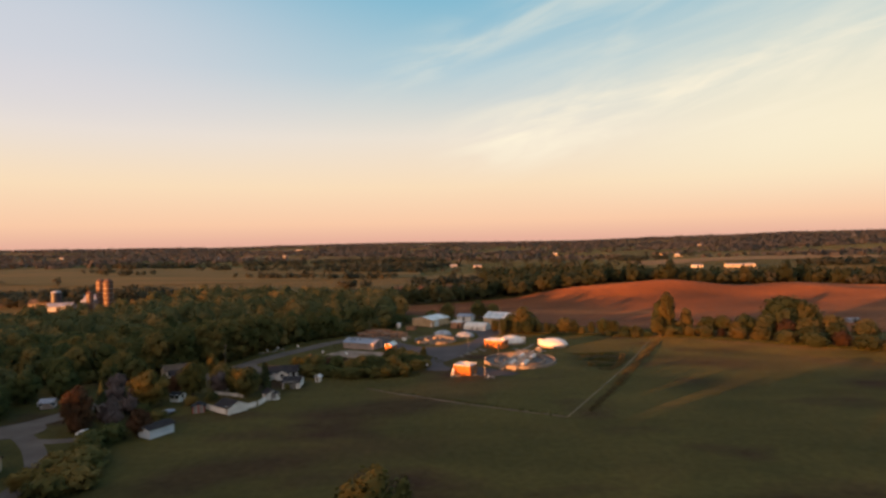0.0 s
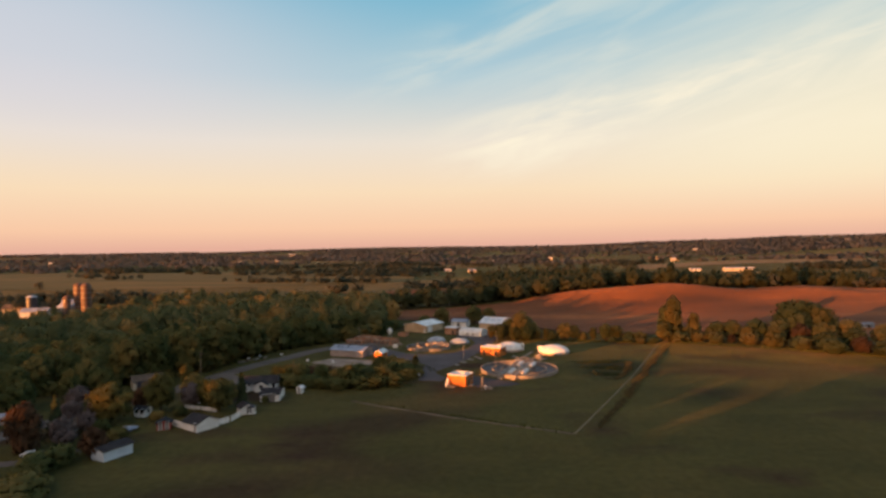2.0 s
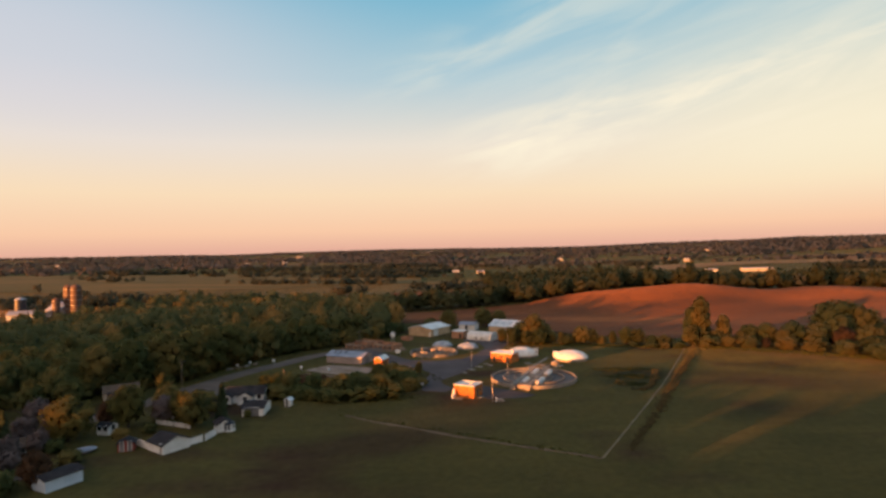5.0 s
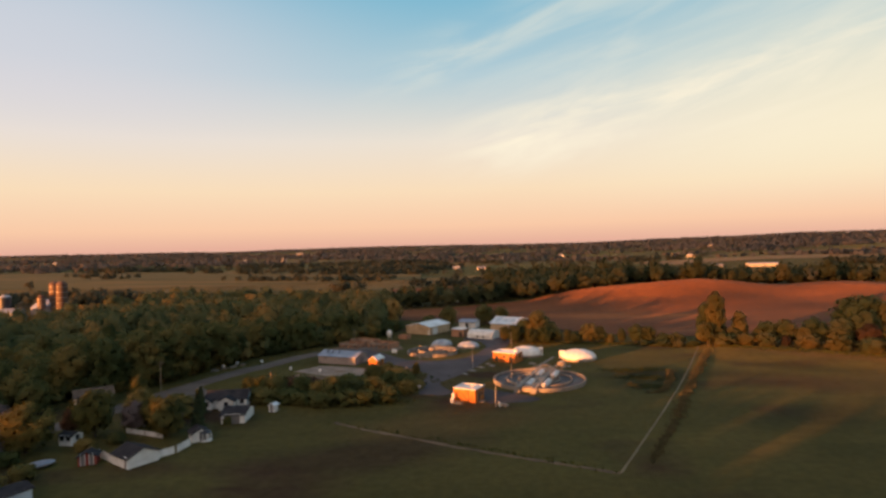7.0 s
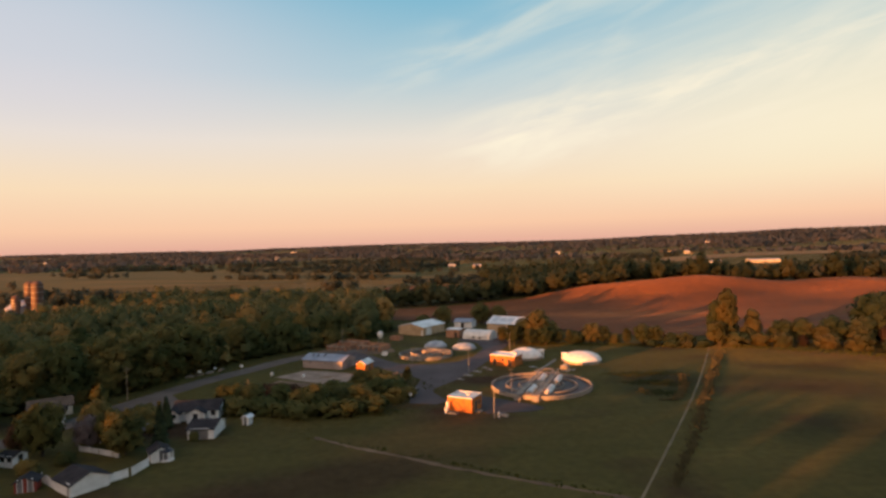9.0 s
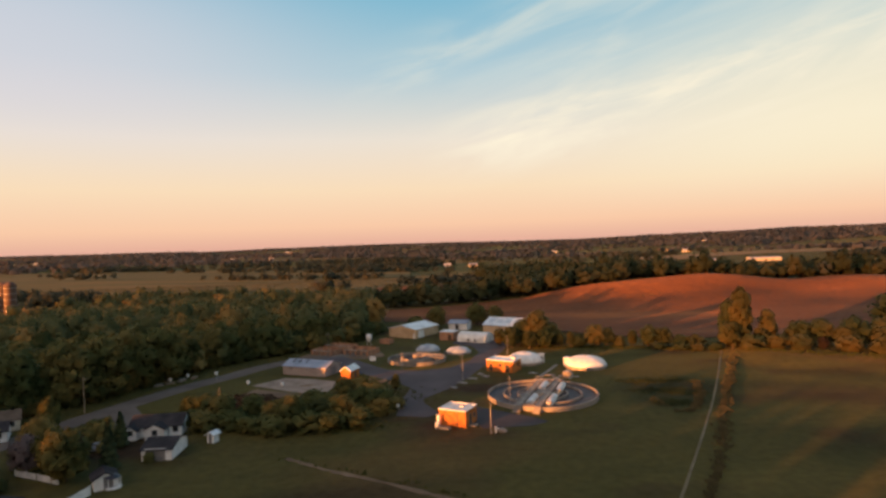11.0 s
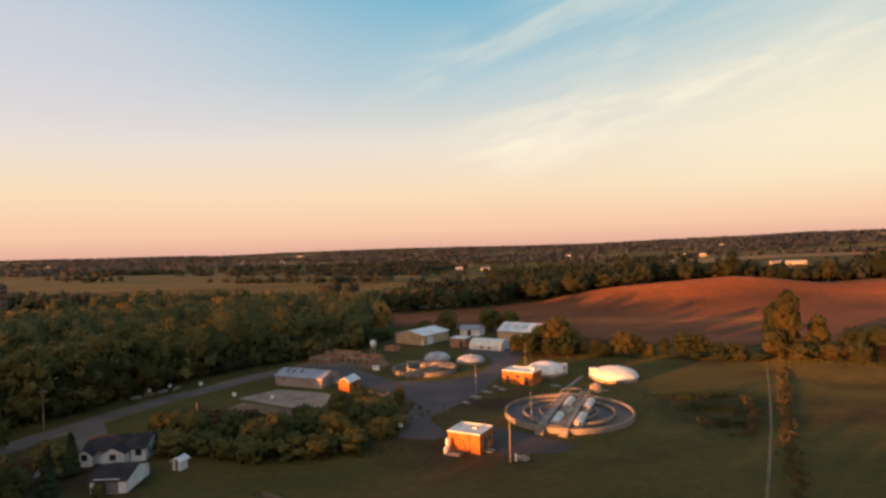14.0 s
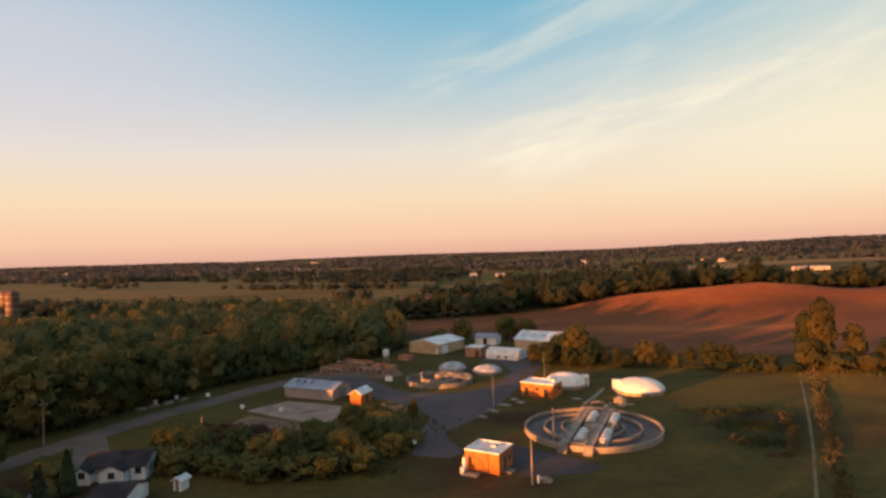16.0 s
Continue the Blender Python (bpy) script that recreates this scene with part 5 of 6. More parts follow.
def trunk_mesh(rng, h, r):
    runs = [((0, 0, -0.2), (0, 0, h * 0.35), r * 1.25, r * 0.9), ((0, 0, h * 0.34), (0.1, 0.05, h * 0.7), r * 0.9, r * 0.45)]
    for i in range(5):
        a, z = rng.uniform(0, 6.28), h * rng.uniform(0.28, 0.55)
        q = (math.cos(a) * h * 0.2, math.sin(a) * h * 0.2, z + h * rng.uniform(0.14, 0.25))
        runs.append(((0, 0, z), q, r * 0.45, r * 0.14))
    me = bpy.data.meshes.new("trunk")
    bm = tubes(*runs, seg=7)
    bm.to_mesh(me)
    bm.free()
    me.materials.append(M_BARK)
    return me


# kinds: crown width, crown base, height, lobes, leaves, leaf size, pointed, material
KINDS = {
    "broad": (10.0, 0.3, 11.5, 24, 2000, 0.25, 0.0, M_LEAF), "broad_autumn": (9.5, 0.3, 11.0, 24, 2000, 0.25, 0.0, M_LEAF_AUTUMN),
    "tall": (8.0, 0.3, 13.5, 26, 2000, 0.25, 0.25, M_LEAF), "tall_autumn": (7.0, 0.3, 13.0, 26, 2000, 0.25, 0.25, M_LEAF_AUTUMN),
    "poplar": (9.5, 0.4, 19.0, 40, 3600, 0.30, 0.4, M_LEAF_AUTUMN), "gold": (9.5, 0.3, 11.0, 24, 2000, 0.25, 0.0, M_LEAF_GOLD), "bare": (7.0, 0.3, 7.5, 24, 1100, 0.20, 0.0, M_TWIG), "russet": (8.0, 0.2, 8.0, 20, 1700, 0.24, 0.1, M_LEAF_RED),
    "bush": (4.6, -0.3, 3.4, 14, 800, 0.17, 0.0, M_LEAF), "bush_autumn": (4.4, -0.3, 3.6, 14, 800, 0.17, 0.0, M_LEAF_AUTUMN), "thicket_red": (4.6, -0.3, 2.4, 12, 650, 0.18, 0.0, M_LEAF_RED)}
WORDS = {"bare": "half-bare tree with fine grey twigs", "gold": "broad garden tree with golden autumn leaves", "broad": "broad leafy tree with a dark green crown", "broad_autumn": "broad tree with a yellowing autumn crown", "tall": "tall leafy tree with a green crown",
         "tall_autumn": "tall tree with a golden autumn crown", "poplar": "very tall narrow tree with olive autumn leaves", "russet": "round tree with russet autumn leaves",
         "bush": "rounded green bush on rough grass", "bush_autumn": "rounded bush with golden leaves", "thicket_red": "low russet thicket of weeds"}
STOCK = {}
UPWARD = 6.0
for kn, (kind_name, (kw, kz0, kz1, kl, kn_leaf, ks, kp, km)) in enumerate(KINDS.items()):
    STOCK[kind_name] = []
    for var in range(3):
        rng_np = np.random.default_rng(100 + 10 * kn + var)
        v, f, soft = crown_arrays(rng_np, kw, kz0, kz1, kl, kn_leaf, ks, kp, upward=UPWARD)
        STOCK[kind_name].append((trunk_mesh(random.Random(kn * 3 + var), kz1, 0.018 * kz1 + 0.06), quad_mesh("crown", v, f, km, soft)))


def tree(kind_name, x, y, scale=1.0, rng=random, group="trees", spread=1.0):
    trunk_me, crown_me = STOCK[kind_name][rng.randrange(3)]
    bush = kind_name in ("bush", "bush_autumn", "thicket_red")
    ob = thing("bush" if bush else "tree", x, y, rng.uniform(0, 360), WORDS[kind_name], "bush" if bush else "tree", "bushes" if bush else group)
    ob.scale = (scale * spread * rng.uniform(0.92, 1.1), scale * spread * rng.uniform(0.92, 1.1), scale)
    for nm, me in (("trunk", trunk_me), ("crown", crown_me)):
        o = new(nm, me)
        o.parent = ob


def conifer(x, y, h, w, seed):
    rng = np.random.default_rng(seed)
    k = 1100
    u = rng.uniform(0, 1, k) ** 0.7
    z = h * (0.06 + 0.94 * (1 - u))
    tier = 0.75 + 0.25 * np.cos(z / h * 2 * math.pi * 8)
    r = w / 2 * (1 - z / h) ** 0.85 * tier * rng.uniform(0.7, 1.05, k) + 0.05
    a = rng.uniform(0, 2 * math.pi, k)
    p = np.stack([r * np.cos(a), r * np.sin(a), z], 1)
    nrm = np.stack([np.cos(a), np.sin(a), np.full(k, 0.9)], 1) + rng.normal(size=(k, 3)) * 0.4
    nrm /= np.linalg.norm(nrm, axis=1)[:, None]
    v, f = leaf_quads(p, nrm, 0.32, rng)
    ob = thing("conifer", x, y, 0, "dark pointed conifer in a garden", "tree", "garden conifers")
    o = new("crown", quad_mesh("crown", v, f, M_CONIFER))
    o.parent = ob
    part("trunk", tubes(((0, 0, -0.2), (0, 0, h * 0.93), 0.2, 0.03)), M_BARK, ob)


# garden and yard trees: kind, place, height factor, width factor
for kind_name, x, y, s, wide in (
        ("gold", -82.0, 47.5, 0.88, 1.2), ("gold", -73.5, 57.0, 0.95, 0.95), ("russet", -80.5, 60.0, 0.7, 0.8), ("gold", -78.0, 84.0, 0.68, 0.7), ("broad_autumn", -57.0, 56.0, 0.80, 1.1), ("gold", -62.0, 60.5, 0.72, 0.9),
        ("broad", -68.0, 66.0, 0.7, 1.1), ("russet", -71.2, 21.6, 0.78, 1.0), ("russet", -88.0, 24.5, 1.35, 0.75), ("broad", -90.0, 26.5, 0.85, 0.8),
        ("gold", -75.0, 6.0, 0.40, 1.7), ("bush", -72.0, 1.5, 1.2, 1.6), ("bush", -70.5, -4.0, 1.3, 1.6), ("gold", -75.0, -12.0, 0.45, 1.5), ("bush_autumn", -70.0, -15.0, 1.3, 1.6), ("bush", -67.5, -10.0, 1.2, 1.6), ("bush", -76.0, -1.0, 1.2, 1.6),
        ("broad_autumn", -63.0, -32.0, 0.60, 1.2), ("gold", -7.4, -35.5, 1.12, 1.12),
        ("bare", -85.5, 33.5, 0.75, 1.0), ("bare", -83.0, 39.0, 0.70, 1.0), ("bare", -90.5, 45.5, 0.85, 1.0), ("bare", -86.0, 48.5, 0.80, 1.0), ("bare", -94.0, 35.0, 0.8, 1.0), ("bare", -81.5, 28.0, 0.6, 1.0), ("bare", -99.0, 62.0, 0.85, 1.0), ("bare", -66.5, 60.5, 0.9, 0.9),
        ("bush", -79.5, 15.0, 1.0, 1.4), ("bush", -77.0, 12.0, 1.1, 1.4), ("bush", -76.0, 17.5, 1.2, 1.4), ("bush", -74.0, 27.0, 1.0, 1.3), ("broad", -104.0, 12.0, 0.6, 1.1),
        ("broad", -113.0, 58.0, 0.75, 1.1), ("tall", -105.0, 68.0, 0.75, 1.1), ("tall", -118.0, 64.0, 0.9, 1.2), ("broad", -101.0, 77.0, 0.7, 1.1), ("broad", -108.0, 82.0, 0.85, 1.1), ("tall", -125.0, 85.0, 0.9, 1.2), ("broad", -121.0, 52.0, 0.8, 1.1),
        ("broad_autumn", -98.5, 95.0, 0.6, 1.1), ("broad", -118.0, 36.0, 0.8, 1.1), ("bush_autumn", -66.0, 80.0, 1.0, 1.2), ("bush", -63.0, 77.0, 1.1, 1.2), ("bush", -47.0, 64.2, 0.55, 1.0), ("bush", -58.5, 70.5, 0.7, 1.2), ("bush", -61.0, 66.0, 0.8, 1.2),
        ("bush", -70.0, 48.0, 0.8, 1.2), ("bush_autumn", -66.0, 52.0, 0.7, 1.2), ("bush", -80.0, 40.0, 0.9, 1.2), ("bush", -72.0, 33.0, 0.9, 1.2)):
    tree(kind_name, x, y, s, random.Random(int(x * 7 + y * 13)), "garden trees", wide)
conifer(-52.3, 60.8, 9.0, 3.8, 5)
conifer(-56.8, 73.0, 7.0, 3.4, 7)
conifer(-91.5, 40.5, 9.0, 4.6, 6)

# scrub between the gardens and the works
for kind_name, x, y, s, wide in (
        ("gold", -50.5, 90.5, 0.48, 1.0), ("broad", -46.0, 88.5, 0.52, 1.1), ("broad", -41.5, 86.0, 0.56, 1.2), ("bush", -47.5, 85.0, 1.1, 1.4), ("bush", -43.0, 82.0, 1.2, 1.4), ("bush", -38.5, 82.5, 1.2, 1.4), ("broad", -35.5, 88.0, 0.5, 1.1),
        ("thicket_red", -42.0, 97.5, 1.3, 1.3), ("thicket_red", -38.5, 95.0, 1.5, 1.3), ("thicket_red", -35.0, 97.5, 1.2, 1.3), ("thicket_red", -48.0, 101.5, 1.0, 1.2), ("thicket_red", -33.5, 93.0, 1.3, 1.2),
        ("broad", -30.0, 84.5, 0.44, 1.5), ("broad", -25.5, 82.0, 0.60, 1.2), ("bush", -28.0, 78.5, 1.2, 1.5), ("bush", -32.5, 80.0, 1.1, 1.5), ("broad", -27.5, 90.0, 0.40, 1.4), ("broad_autumn", -20.5, 87.0, 0.42, 1.4), ("bush", -22.0, 79.0, 1.2, 1.5),
        ("broad", -15.5, 84.5, 0.52, 1.2), ("bush", -17.0, 79.5, 1.1, 1.5), ("bush", -11.5, 82.0, 1.1, 1.5), ("broad", -20.0, 93.5, 0.36, 1.4), ("gold", -17.0, 100.0, 0.36, 1.4), ("broad", -12.0, 92.5, 0.48, 1.2), ("broad_autumn", -18.5, 105.5, 0.46, 1.1),
        ("bush_autumn", -14.5, 109.5, 1.2, 1.3), ("bush", -11.5, 102.5, 1.3, 1.4), ("bush", -8.0, 97.0, 1.2, 1.4), ("bush_autumn", -7.5, 89.0, 1.0, 1.4), ("tall_autumn", -5.8, 111.0, 0.33, 1.3), ("bush", -24.0, 98.0, 1.2, 1.4), ("bush", -4.5, 94.0, 0.8, 1.3)):
    tree(kind_name, x, y, s, random.Random(int(x * 17 + y * 5)), "scrub trees", wide)

# the tree row behind the domes, the tall clump at the head of the track and the hedge beyond it: kind, place, height factor, width factor
HEDGE = [
    ("broad_autumn", 27.5, 172.0, 0.55, 1.0), ("broad_autumn", 31.0, 166.5, 0.68, 1.1), ("broad", 35.5, 170.0, 0.80, 1.1), ("tall", 40.5, 168.5, 0.96, 1.35), ("broad", 45.0, 169.0, 0.70, 1.1),
    ("broad_autumn", 37.0, 164.5, 0.55, 1.1), ("broad", 42.5, 163.5, 0.58, 1.2), ("broad_autumn", 47.0, 165.0, 0.52, 1.0), ("tall_autumn", 51.5, 164.5, 0.42, 1.3), ("bush_autumn", 54.5, 164.0, 1.2, 1.2),
    ("broad", 60.0, 164.0, 0.66, 1.15), ("broad_autumn", 64.0, 164.0, 0.58, 1.1), ("bush", 68.0, 163.0, 1.1, 1.1), ("tall_autumn", 72.5, 162.0, 0.46, 1.2), ("broad", 77.5, 160.5, 0.62, 1.1), ("broad_autumn", 82.0, 159.5, 0.60, 1.15),
    ("bush", 87.0, 157.0, 1.2, 1.3), ("bush_autumn", 91.0, 155.0, 1.2, 1.3), ("bush", 85.0, 152.5, 0.7, 1.6), ("bush", 90.0, 150.5, 0.7, 1.6), ("bush", 95.0, 149.0, 0.8, 1.5), ("bush", 79.0, 155.0, 0.6, 1.6),
    ("broad", 99.0, 149.5, 0.72, 0.85), ("poplar", 104.0, 150.0, 1.04, 0.80), ("tall", 102.0, 154.5, 1.15, 0.85), ("tall_autumn", 99.5, 146.5, 0.70, 0.95), ("broad_autumn", 108.5, 147.0, 0.52, 0.95), ("tall", 108.0, 156.0, 0.75, 1.0),
    ("tall", 113.0, 150.5, 0.88, 1.05), ("broad_autumn", 118.0, 146.5, 0.50, 1.0), ("broad", 121.5, 147.5, 0.66, 1.2), ("bush", 104.0, 143.8, 1.3, 1.4), ("bush_autumn", 111.0, 142.0, 1.2, 1.4), ("bush", 117.0, 139.5, 1.3, 1.4),
    ("russet", 123.5, 138.5, 0.45, 1.1), ("broad", 127.0, 145.0, 0.72, 1.2), ("broad_autumn", 131.0, 139.5, 0.60, 1.2), ("bush", 129.0, 134.5, 1.3, 1.4), ("broad", 135.5, 141.5, 0.78, 1.2), ("broad_autumn", 139.5, 134.0, 0.64, 1.2),
    ("bush_autumn", 136.0, 129.0, 1.4, 1.4), ("broad", 143.5, 138.5, 0.80, 1.25), ("russet", 147.5, 131.0, 1.0, 1.1), ("bush", 142.5, 122.5, 1.5, 1.5), ("broad", 151.0, 139.0, 1.0, 1.3), ("broad", 157.0, 147.5, 1.45, 1.35), ("broad_autumn", 162.0, 141.5, 1.30, 1.2),
    ("broad_autumn", 150.0, 119.5, 0.62, 1.3), ("broad", 155.0, 128.0, 0.78, 1.3), ("bush", 148.5, 113.0, 1.5, 1.5), ("broad_autumn", 161.0, 119.0, 0.74, 1.3), ("russet", 157.5, 110.5, 0.75, 1.2), ("broad", 165.5, 129.0, 0.85, 1.3),
    ("broad", 169.5, 114.5, 0.72, 1.3), ("bush_autumn", 163.0, 104.5, 1.6, 1.4), ("broad_autumn", 175.0, 122.0, 0.80, 1.3), ("broad", 178.5, 107.0, 0.72, 1.3), ("bush", 171.5, 99.5, 1.6, 1.5), ("broad_autumn", 187.0, 100.0, 0.78, 1.3),
    ("broad", 184.0, 114.0, 0.82, 1.3), ("bush", 181.0, 94.0, 1.6, 1.5), ("broad", 195.5, 95.0, 0.8, 1.3), ("broad_autumn", 204.0, 90.0, 0.8, 1.3), ("broad", 194.0, 108.0, 0.85, 1.3),
    ("broad", 30.0, 222.0, 0.75, 1.2), ("broad", 22.0, 224.0, 0.85, 1.2), ("broad", 4.0, 222.0, 0.8, 1.2), ("bush", -6.0, 224.0, 1.5, 1.2), ("broad", 47.0, 196.0, 0.6, 1.2), ("broad", 43.5, 190.0, 0.62, 1.2)]
for kind_name, x, y, s, wide in HEDGE:
    tree(kind_name, x, y, s, random.Random(int(x * 3 + y * 11)), "hedgerow trees", wide)


# ---- woods ----
def inside(px, py, poly):
    hit = np.zeros(px.shape, bool)
    k = len(poly)
    for i in range(k):
        (x0, y0), (x1, y1) = poly[i], poly[(i + 1) % k]
        cross = (y0 > py) != (y1 > py)
        hit ^= cross & (px < (x1 - x0) * (py - y0) / ((y1 - y0) or 1e-9) + x0)
    return hit


def scatter(poly, gap, seed):
    """Jittered places about gap metres apart within an outline."""
    rng = np.random.default_rng(seed)
    xs, ys = [p[0] for p in poly], [p[1] for p in poly]
    gx, gy = np.meshgrid(np.arange(min(xs), max(xs), gap), np.arange(min(ys), max(ys), gap))
    px = gx.ravel() + rng.uniform(-0.45, 0.45, gx.size) * gap
    py = gy.ravel() + rng.uniform(-0.45, 0.45, gx.size) * gap
    ok = inside(px, py, poly)
    return px[ok], py[ok]


def woods(name, px, py, wide, tall, lobes, leaves, size, mat, seed, label, stock=10, sink=0.0, core=2, upward=4.5, vary=0.3):
    """Many crowns joined into one wood; height and colour change from tree to tree and from stand to stand."""
    rng = np.random.default_rng(seed)
    pool = [crown_arrays(rng, wide, tall * 0.05, tall, lobes, leaves, size, rng.uniform(0, 0.25), core, upward) for _ in range(stock)]
    z = height(px, py)
    vs, fs, ns, ts, at = [], [], [], [], 0
    for i in range(len(px)):
        v, f, soft = pool[rng.integers(stock)]
        stand = noise.noise(Vector((px[i] / (5 * wide), py[i] / (5 * wide), seed)))
        a, s, t = rng.uniform(0, 6.28), rng.uniform(1 - vary, 1 + vary), (1 + 1.15 * vary * stand) * rng.uniform(1 - vary, 1 + 0.8 * vary)
        c, d = math.cos(a) * s, math.sin(a) * s
        vs.append(np.stack([v[:, 0] * c - v[:, 1] * d + px[i], v[:, 0] * d + v[:, 1] * c + py[i], v[:, 2] * t + z[i] - sink], 1))
        ns.append(np.stack([soft[:, 0] * math.cos(a) - soft[:, 1] * math.sin(a), soft[:, 0] * math.sin(a) + soft[:, 1] * math.cos(a), soft[:, 2]], 1))
        fs.append(f + at)
        ts.append(np.full(len(v), np.clip(rng.uniform(0, 1) ** 1.9 + 0.22 * stand, 0, 1)))
        at += len(v)
    me = quad_mesh(name, np.concatenate(vs), np.concatenate(fs), mat, np.concatenate(ns), np.concatenate(ts))
    return tagged(new(name, me), label, "wood", kind="stuff")


WOOD_NEAR = [(-255, 60), (-150, 62), (-122, 76), (-98, 92), (-84, 106), (-77, 124), (-70, 144), (-58, 160), (-46, 173), (-36, 183), (-26, 195), (-22, 212), (-26, 245), (-34, 275), (-70, 305), (-110, 335), (-160, 345), (-190, 325), (-190, 280),
             (-184, 238), (-190, 208), (-215, 186), (-290, 166), (-290, 150)]
nx, ny = scatter(WOOD_NEAR, 7.6, 3)
order = np.argsort(np.hypot(nx - 5, ny + 20))
nx, ny = nx[order], ny[order]
first = 150
for x, y in zip(nx[:first], ny[:first]):
    r = random.Random(int(x * 31 + y * 17))
    tree(r.choice(("broad", "broad", "broad", "tall", "tall", "broad_autumn", "tall_autumn")), float(x), float(y), r.uniform(0.82, 1.0), r, "trees of the wood", 1.22)
for x, y, sc in ((-102, 92, 1.15), (-94, 97, 1.2), (-87, 104, 1.25), (-82, 112, 1.25), (-79, 120, 1.25), (-75, 130, 1.2)):
    tree("tall", x, y, sc, random.Random(x * 7 + y), "trees of the wood", 1.3)
woods("woodland", nx[first:], ny[first:], 11.5, 12.5, 13, 300, 0.44, M_WOODS, 11, "dense dark mixed wood turning to autumn colours")
ux_, uy_ = scatter(WOOD_NEAR, 10.0, 4)
woods("undergrowth", ux_, uy_, 13.0, 7.0, 5, 60, 0.7, M_WOODS, 12, "low dark undergrowth beneath the wood", core=1)
EDGE = spline([(-122, 75), (-98, 91), (-85, 104), (-77, 122), (-70, 142), (-58, 158), (-46, 171), (-36, 181), (-26, 193), (-22, 210)], 4)
for k, p in enumerate(EDGE):
    r = random.Random(900 + k)
    tree(r.choice(("bush", "bush", "bush_autumn")), p.x + r.uniform(-2.5, 0.5), p.y + r.uniform(-0.5, 2.5), r.uniform(1.2, 1.9), r, spread=1.2)
WOOD_BACK = [(28, 302), (75, 312), (140, 331), (215, 343), (300, 345), (380, 333), (450, 315), (560, 370), (520, 420), (400, 410), (280, 425), (200, 520), (150, 600), (60, 620), (40, 500), (60, 400), (34, 340)]
HEDGE_BACK = [(-36, 301), (22, 306), (75, 314), (120, 328), (90, 340), (45, 336), (0, 330), (-42, 326)]
bx_, by_ = (np.concatenate(c) for c in zip(scatter(WOOD_BACK, 10.5, 5), scatter(HEDGE_BACK, 8.0, 51)))
woods("woodland", bx_, by_, 12.5, 12.0, 8, 90, 0.8, M_BACKWOODS, 13, "wood beyond the ploughed hill, shade put into its leaf colour", upward=9.0)


# trees beyond the gardens, mostly out of view, added to shade the houses
GARDENS = [(-175, -40), (-100, -45), (-92, -12), (-112, 4), (-120, 28), (-124, 58), (-175, 60)]
# very tall trees out of view, added to shade the wood and works
TALL_BELT = [(-270, 150), (-200, 120), (-172, 60), (-176, 8), (-225, -20), (-290, 60)]
tx_, ty_ = scatter(TALL_BELT, 10.0, 19)
woods("tall_wood", tx_, ty_, 12.0, 27.0, 10, 160, 0.95, M_WOODS, 24, "unseen tall trees west of the gardens, added for shade")
hx_, hy_ = scatter(GARDENS, 9.5, 9)
# a gap in them lets the low sun through to the pump house
open_line = hx_ * 0.64 - hy_ * 0.77
low = (open_line < -60) | (open_line > -51.5)
hx_, hy_ = hx_[low], hy_[low]
# lower trees out of view, added in the gap to shade the near grass
lx_, ly_ = scatter([(-101, -4.5), (-91.4, -16.1), (-118.3, -38.5), (-127.9, -27)], 6.0, 29)
woods("low_wood", lx_, ly_, 9.0, 10.3, 12, 150, 0.5, M_WOODS, 28, "unseen lower trees in that gap, added to shade the near grass", vary=0.08)
woods("garden_wood", hx_, hy_, 10.5, 10.6, 10, 150, 0.6, M_WOODS, 27, "dense trees beyond the gardens, mostly unseen, added for shade", vary=0.12)


# behind and beside the flight path: unseen tree belts, added to shade the near field
BELT = [(-62, -60), (-74, -20), (-110, -30), (-150, -60), (-140, -200), (-40, -330), (60, -420), (90, -400), (10, -290), (-50, -190), (-58, -110)]
sx_, sy_ = scatter(BELT, 10.0, 6)
low = sx_ * 0.64 - sy_ * 0.77 > -47
sx_, sy_ = sx_[low], sy_[low]
south = sx_ * 0.64 - sy_ * 0.77 > 28.5
woods("shelter_belt", sx_[~south], sy_[~south], 15.0, 13.0, 8, 60, 1.3, M_WOODS, 14, "unseen belt of tall trees, added to shade the near field")
woods("shelter_belt", sx_[south], sy_[south], 15.0, 20.0, 9, 70, 1.3, M_WOODS, 15, "unseen belt of very tall trees, added to shade the right field")


def belts(seed, r0, r1, gap, keep, wide):
    """Places of hedgerows and woods scattered over the farmland by a coarse noise."""
    rng = np.random.default_rng(seed)
    n = int((r1 ** 2 - r0 ** 2) * 0.83 / (gap * gap))
    r = np.sqrt(rng.uniform(r0 ** 2, r1 ** 2, n))
    a = rng.uniform(radians(-47), radians(48), n)
    x, y = r * np.sin(a), r * np.cos(a)
    f = np.array([noise.noise(Vector((px / wide, py / (wide * 0.42), seed))) for px, py in zip(x, y)])
    rows = np.abs(((y * 0.985 + x * 0.12) / 165 + 0.35 * np.sin(x / 260)) % 1.0 - 0.5) < 0.03
    return x, y, (f > keep) | (rows & (f > -0.25))


fx_, fy_, ok_ = belts(21, 380, 1250, 12.0, 0.26, 330)
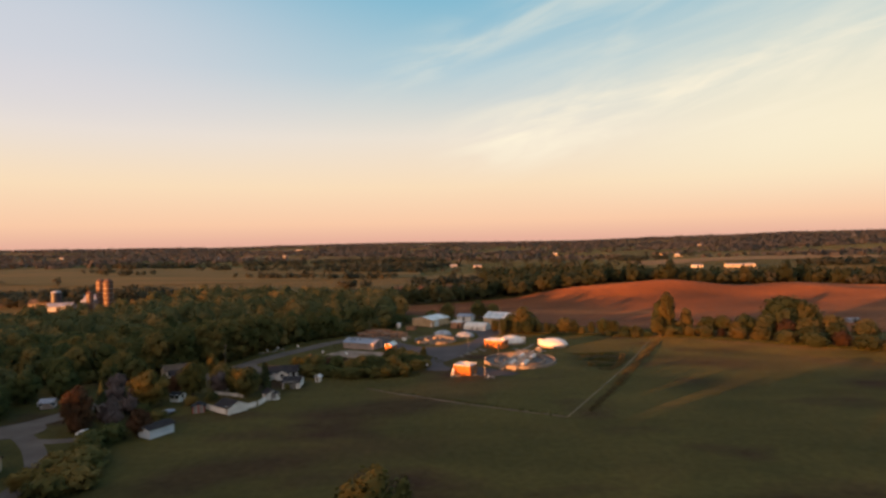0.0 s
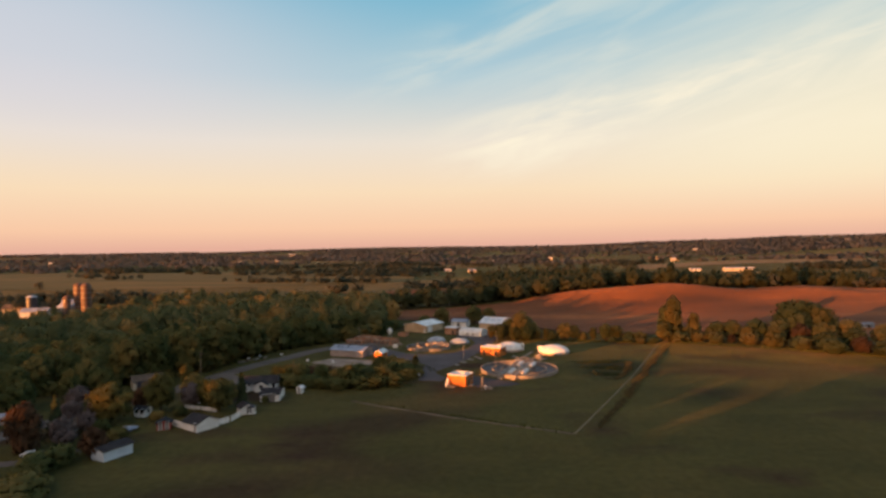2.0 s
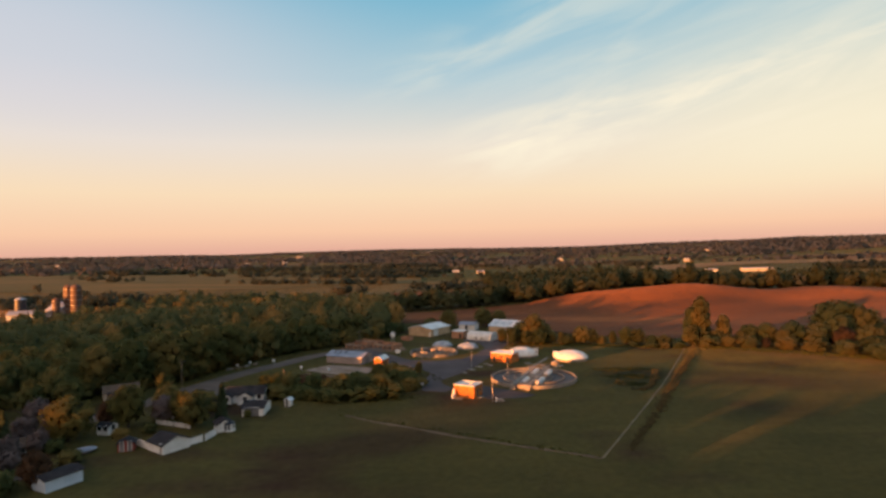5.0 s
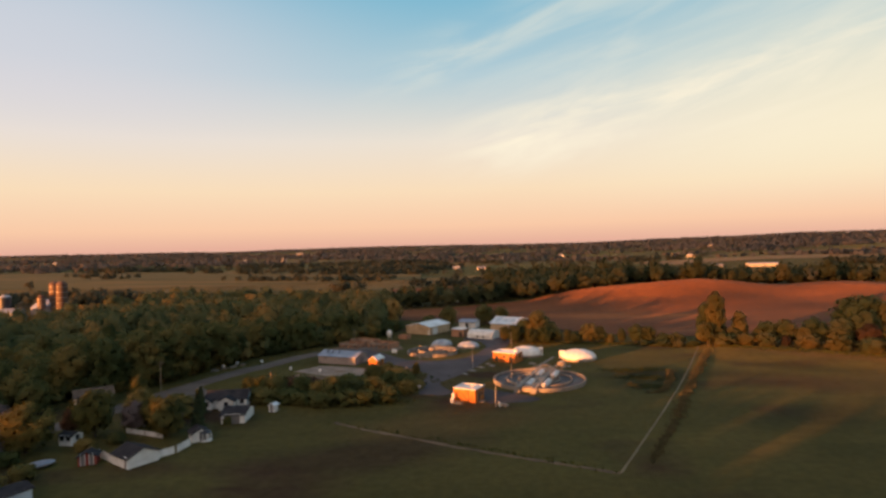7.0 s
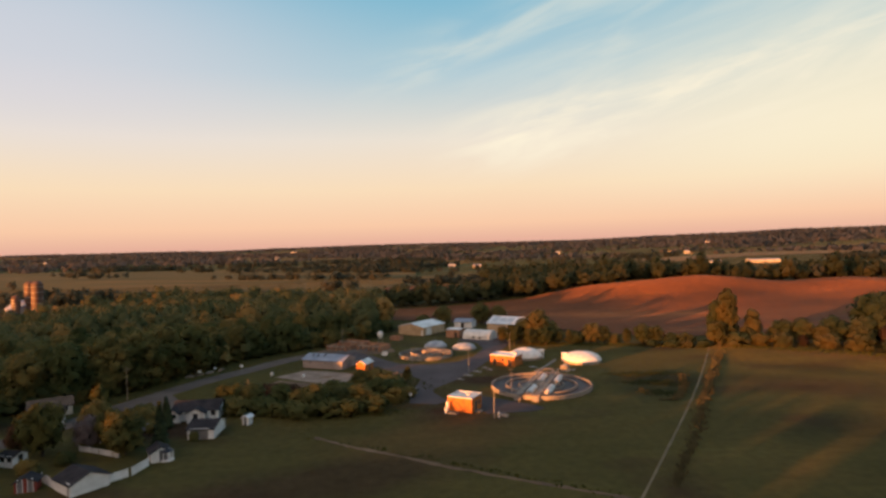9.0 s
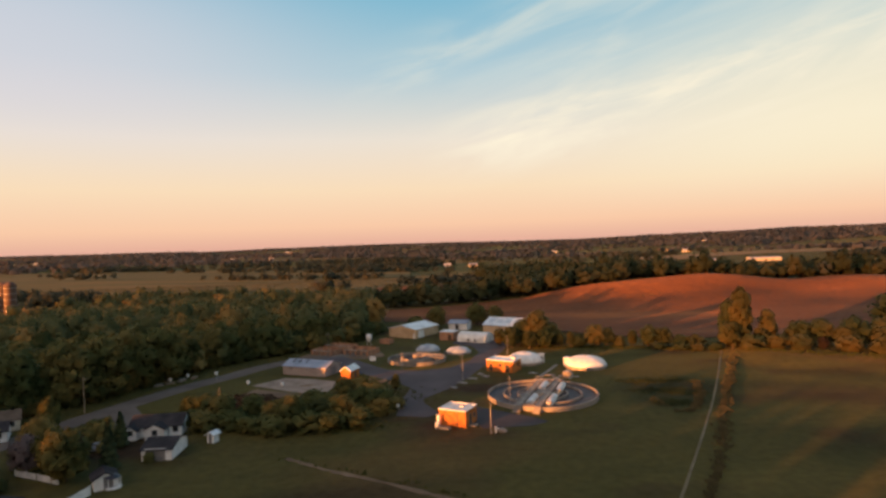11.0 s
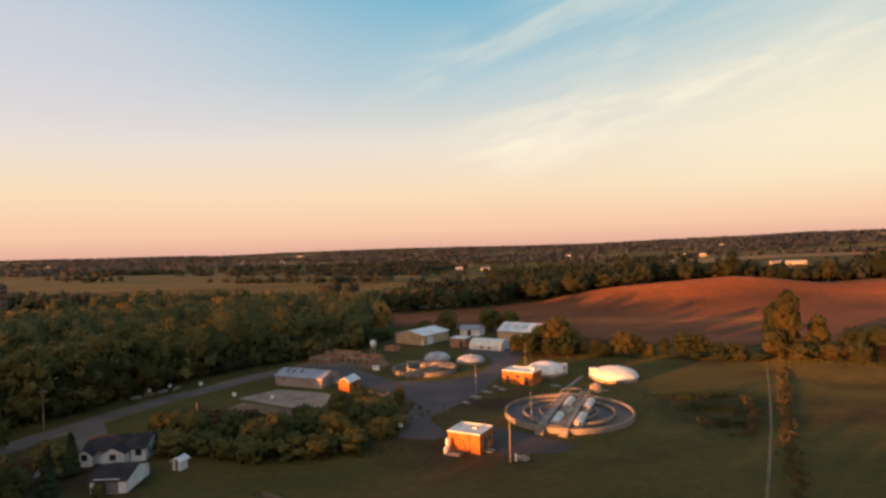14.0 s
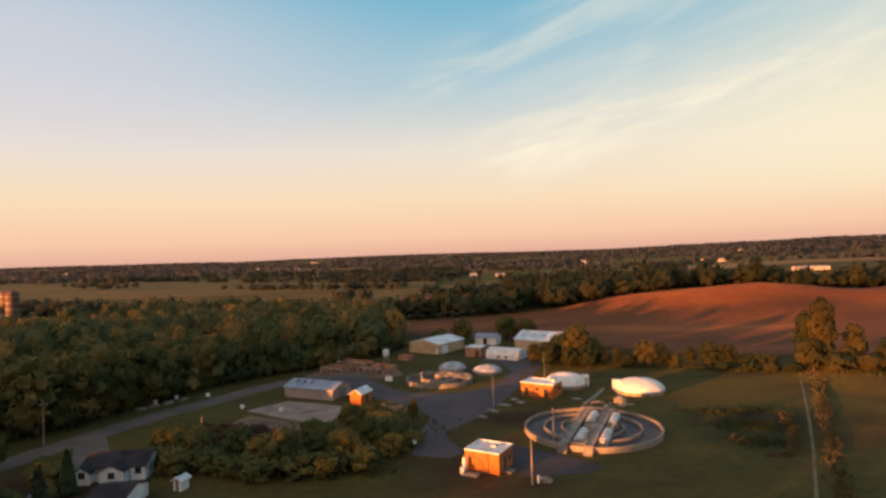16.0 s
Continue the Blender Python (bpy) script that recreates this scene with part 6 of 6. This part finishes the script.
clear = ~(inside(fx_, fy_, WOOD_BACK) | inside(fx_, fy_, WOOD_NEAR) | inside(fx_, fy_, [(-60, 375), (60, 365), (60, 480), (-60, 480)])
          | inside(fx_, fy_, [(330, 560), (430, 560), (470, 700), (330, 720)]) | inside(fx_, fy_, [(60, 1100), (230, 1100), (260, 1330), (90, 1330)]) | inside(fx_, fy_, [(0, 780), (80, 780), (90, 910), (0, 910)]) | inside(fx_, fy_, [(310, 690), (710, 690), (770, 990), (325, 1000)])
          | inside(fx_, fy_, [(-760, 610), (-400, 530), (-170, 570), (-50, 640), (-60, 820), (-300, 930), (-430, 900), (-850, 960)]))
fx_, fy_ = fx_[ok_ & clear], fy_[ok_ & clear]
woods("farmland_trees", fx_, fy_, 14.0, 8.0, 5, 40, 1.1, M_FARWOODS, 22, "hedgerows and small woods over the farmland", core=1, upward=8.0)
CLUMPS = [(-370, 858, 16), (-291, 813, 20), (-236, 858, 22), (-165, 800, 30), (-122, 773, 24), (-85, 770, 26), (-440, 700, 14), (-210, 640, 26), (-120, 620, 30), (-520, 780, 16)]
rng_np = np.random.default_rng(77)
clump_xy = np.concatenate([np.array([[cx, cy]]) + rng_np.normal(size=(int(size * 0.9), 2)) * np.array([size, size * 0.35]) for cx, cy, size in CLUMPS])
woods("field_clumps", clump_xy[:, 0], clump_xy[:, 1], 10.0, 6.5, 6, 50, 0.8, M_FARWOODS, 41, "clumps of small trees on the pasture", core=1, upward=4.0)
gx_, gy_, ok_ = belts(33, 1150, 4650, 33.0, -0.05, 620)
woods("distant_woods", gx_[ok_], gy_[ok_], 44.0, 6.5, 4, 10, 3.6, M_HORIZON, 34, "distant woods along the horizon, distance haze in their colour", core=1, upward=9.0, vary=0.2)


# tufts: crossed bent blades, thick along tracks, banks and round the scrub
def tufts(name, runs, mat, low, high, seed, label):
    rng = np.random.default_rng(seed)
    p = []
    for (x0, y0), (x1, y1), k, wd in runs:
        t = rng.uniform(0, 1, k)
        p.append(np.stack([x0 + (x1 - x0) * t + rng.normal(size=k) * wd, y0 + (y1 - y0) * t + rng.normal(size=k) * wd * 0.6], 1))
    p = np.concatenate(p)
    k = len(p)
    h = rng.uniform(low, high, k)
    a = rng.uniform(0, math.pi, k)
    vs, fs, at = [], [], 0
    z = height(p[:, 0], p[:, 1])
    for turn in (0, math.pi / 2):
        dx, dy = np.cos(a + turn) * h * 0.55, np.sin(a + turn) * h * 0.55
        zero = z - 0.03
        v = np.stack([np.stack([p[:, 0] - dx * 0.6, p[:, 1] - dy * 0.6, zero], 1), np.stack([p[:, 0] + dx * 0.6, p[:, 1] + dy * 0.6, zero], 1),
                      np.stack([p[:, 0] + dx * 1.2, p[:, 1] + dy * 1.2, z + h], 1), np.stack([p[:, 0] - dx, p[:, 1] - dy, z + h * 0.8], 1)], 1)
        vs.append(v.reshape(-1, 3))
        fs.append(np.arange(4 * k).reshape(k, 4) + at)
        at += 4 * k
    v = np.concatenate(vs)
    tagged(new(name, quad_mesh(name, v, np.concatenate(fs), mat)), label, "grass", kind="stuff")


tufts("rough_grass", [((34, 31), (-22, 64), 90, 0.8), ((-45, 95), (-4, 106), 900, 7.0), ((40, 166), (95, 152), 900, 3.0), ((102, 143), (168, 103), 1200, 3.0), ((-50, 84), (-8, 80), 700, 3.0)],
      M_TUFT, 0.15, 0.45, 8, "tufts of dark rough grass")
tufts("dry_reeds", [((41, 35), (55, 60), 220, 0.5), ((55, 60), (66, 82), 190, 0.7), ((66, 82), (77, 103), 190, 0.7), ((77, 103), (97, 141), 330, 0.8), ((72, 110), (67, 96), 150, 0.5), ((67, 96), (60.5, 84), 150, 0.6),
                    ((60.5, 84), (56.5, 84.5), 50, 0.5), ((55, 97), (56, 88.5), 22, 0.6)], M_REED, 0.2, 0.6, 9, "tall dry tan reeds along a field drain")
tufts("rushes", [((54, 112), (70, 112), 420, 2.6), ((56, 103), (66, 100), 420, 2.8), ((57, 93), (61, 90), 240, 2.0)], M_RUSH, 0.15, 0.4, 10, "dark green rushes in a wet hollow")
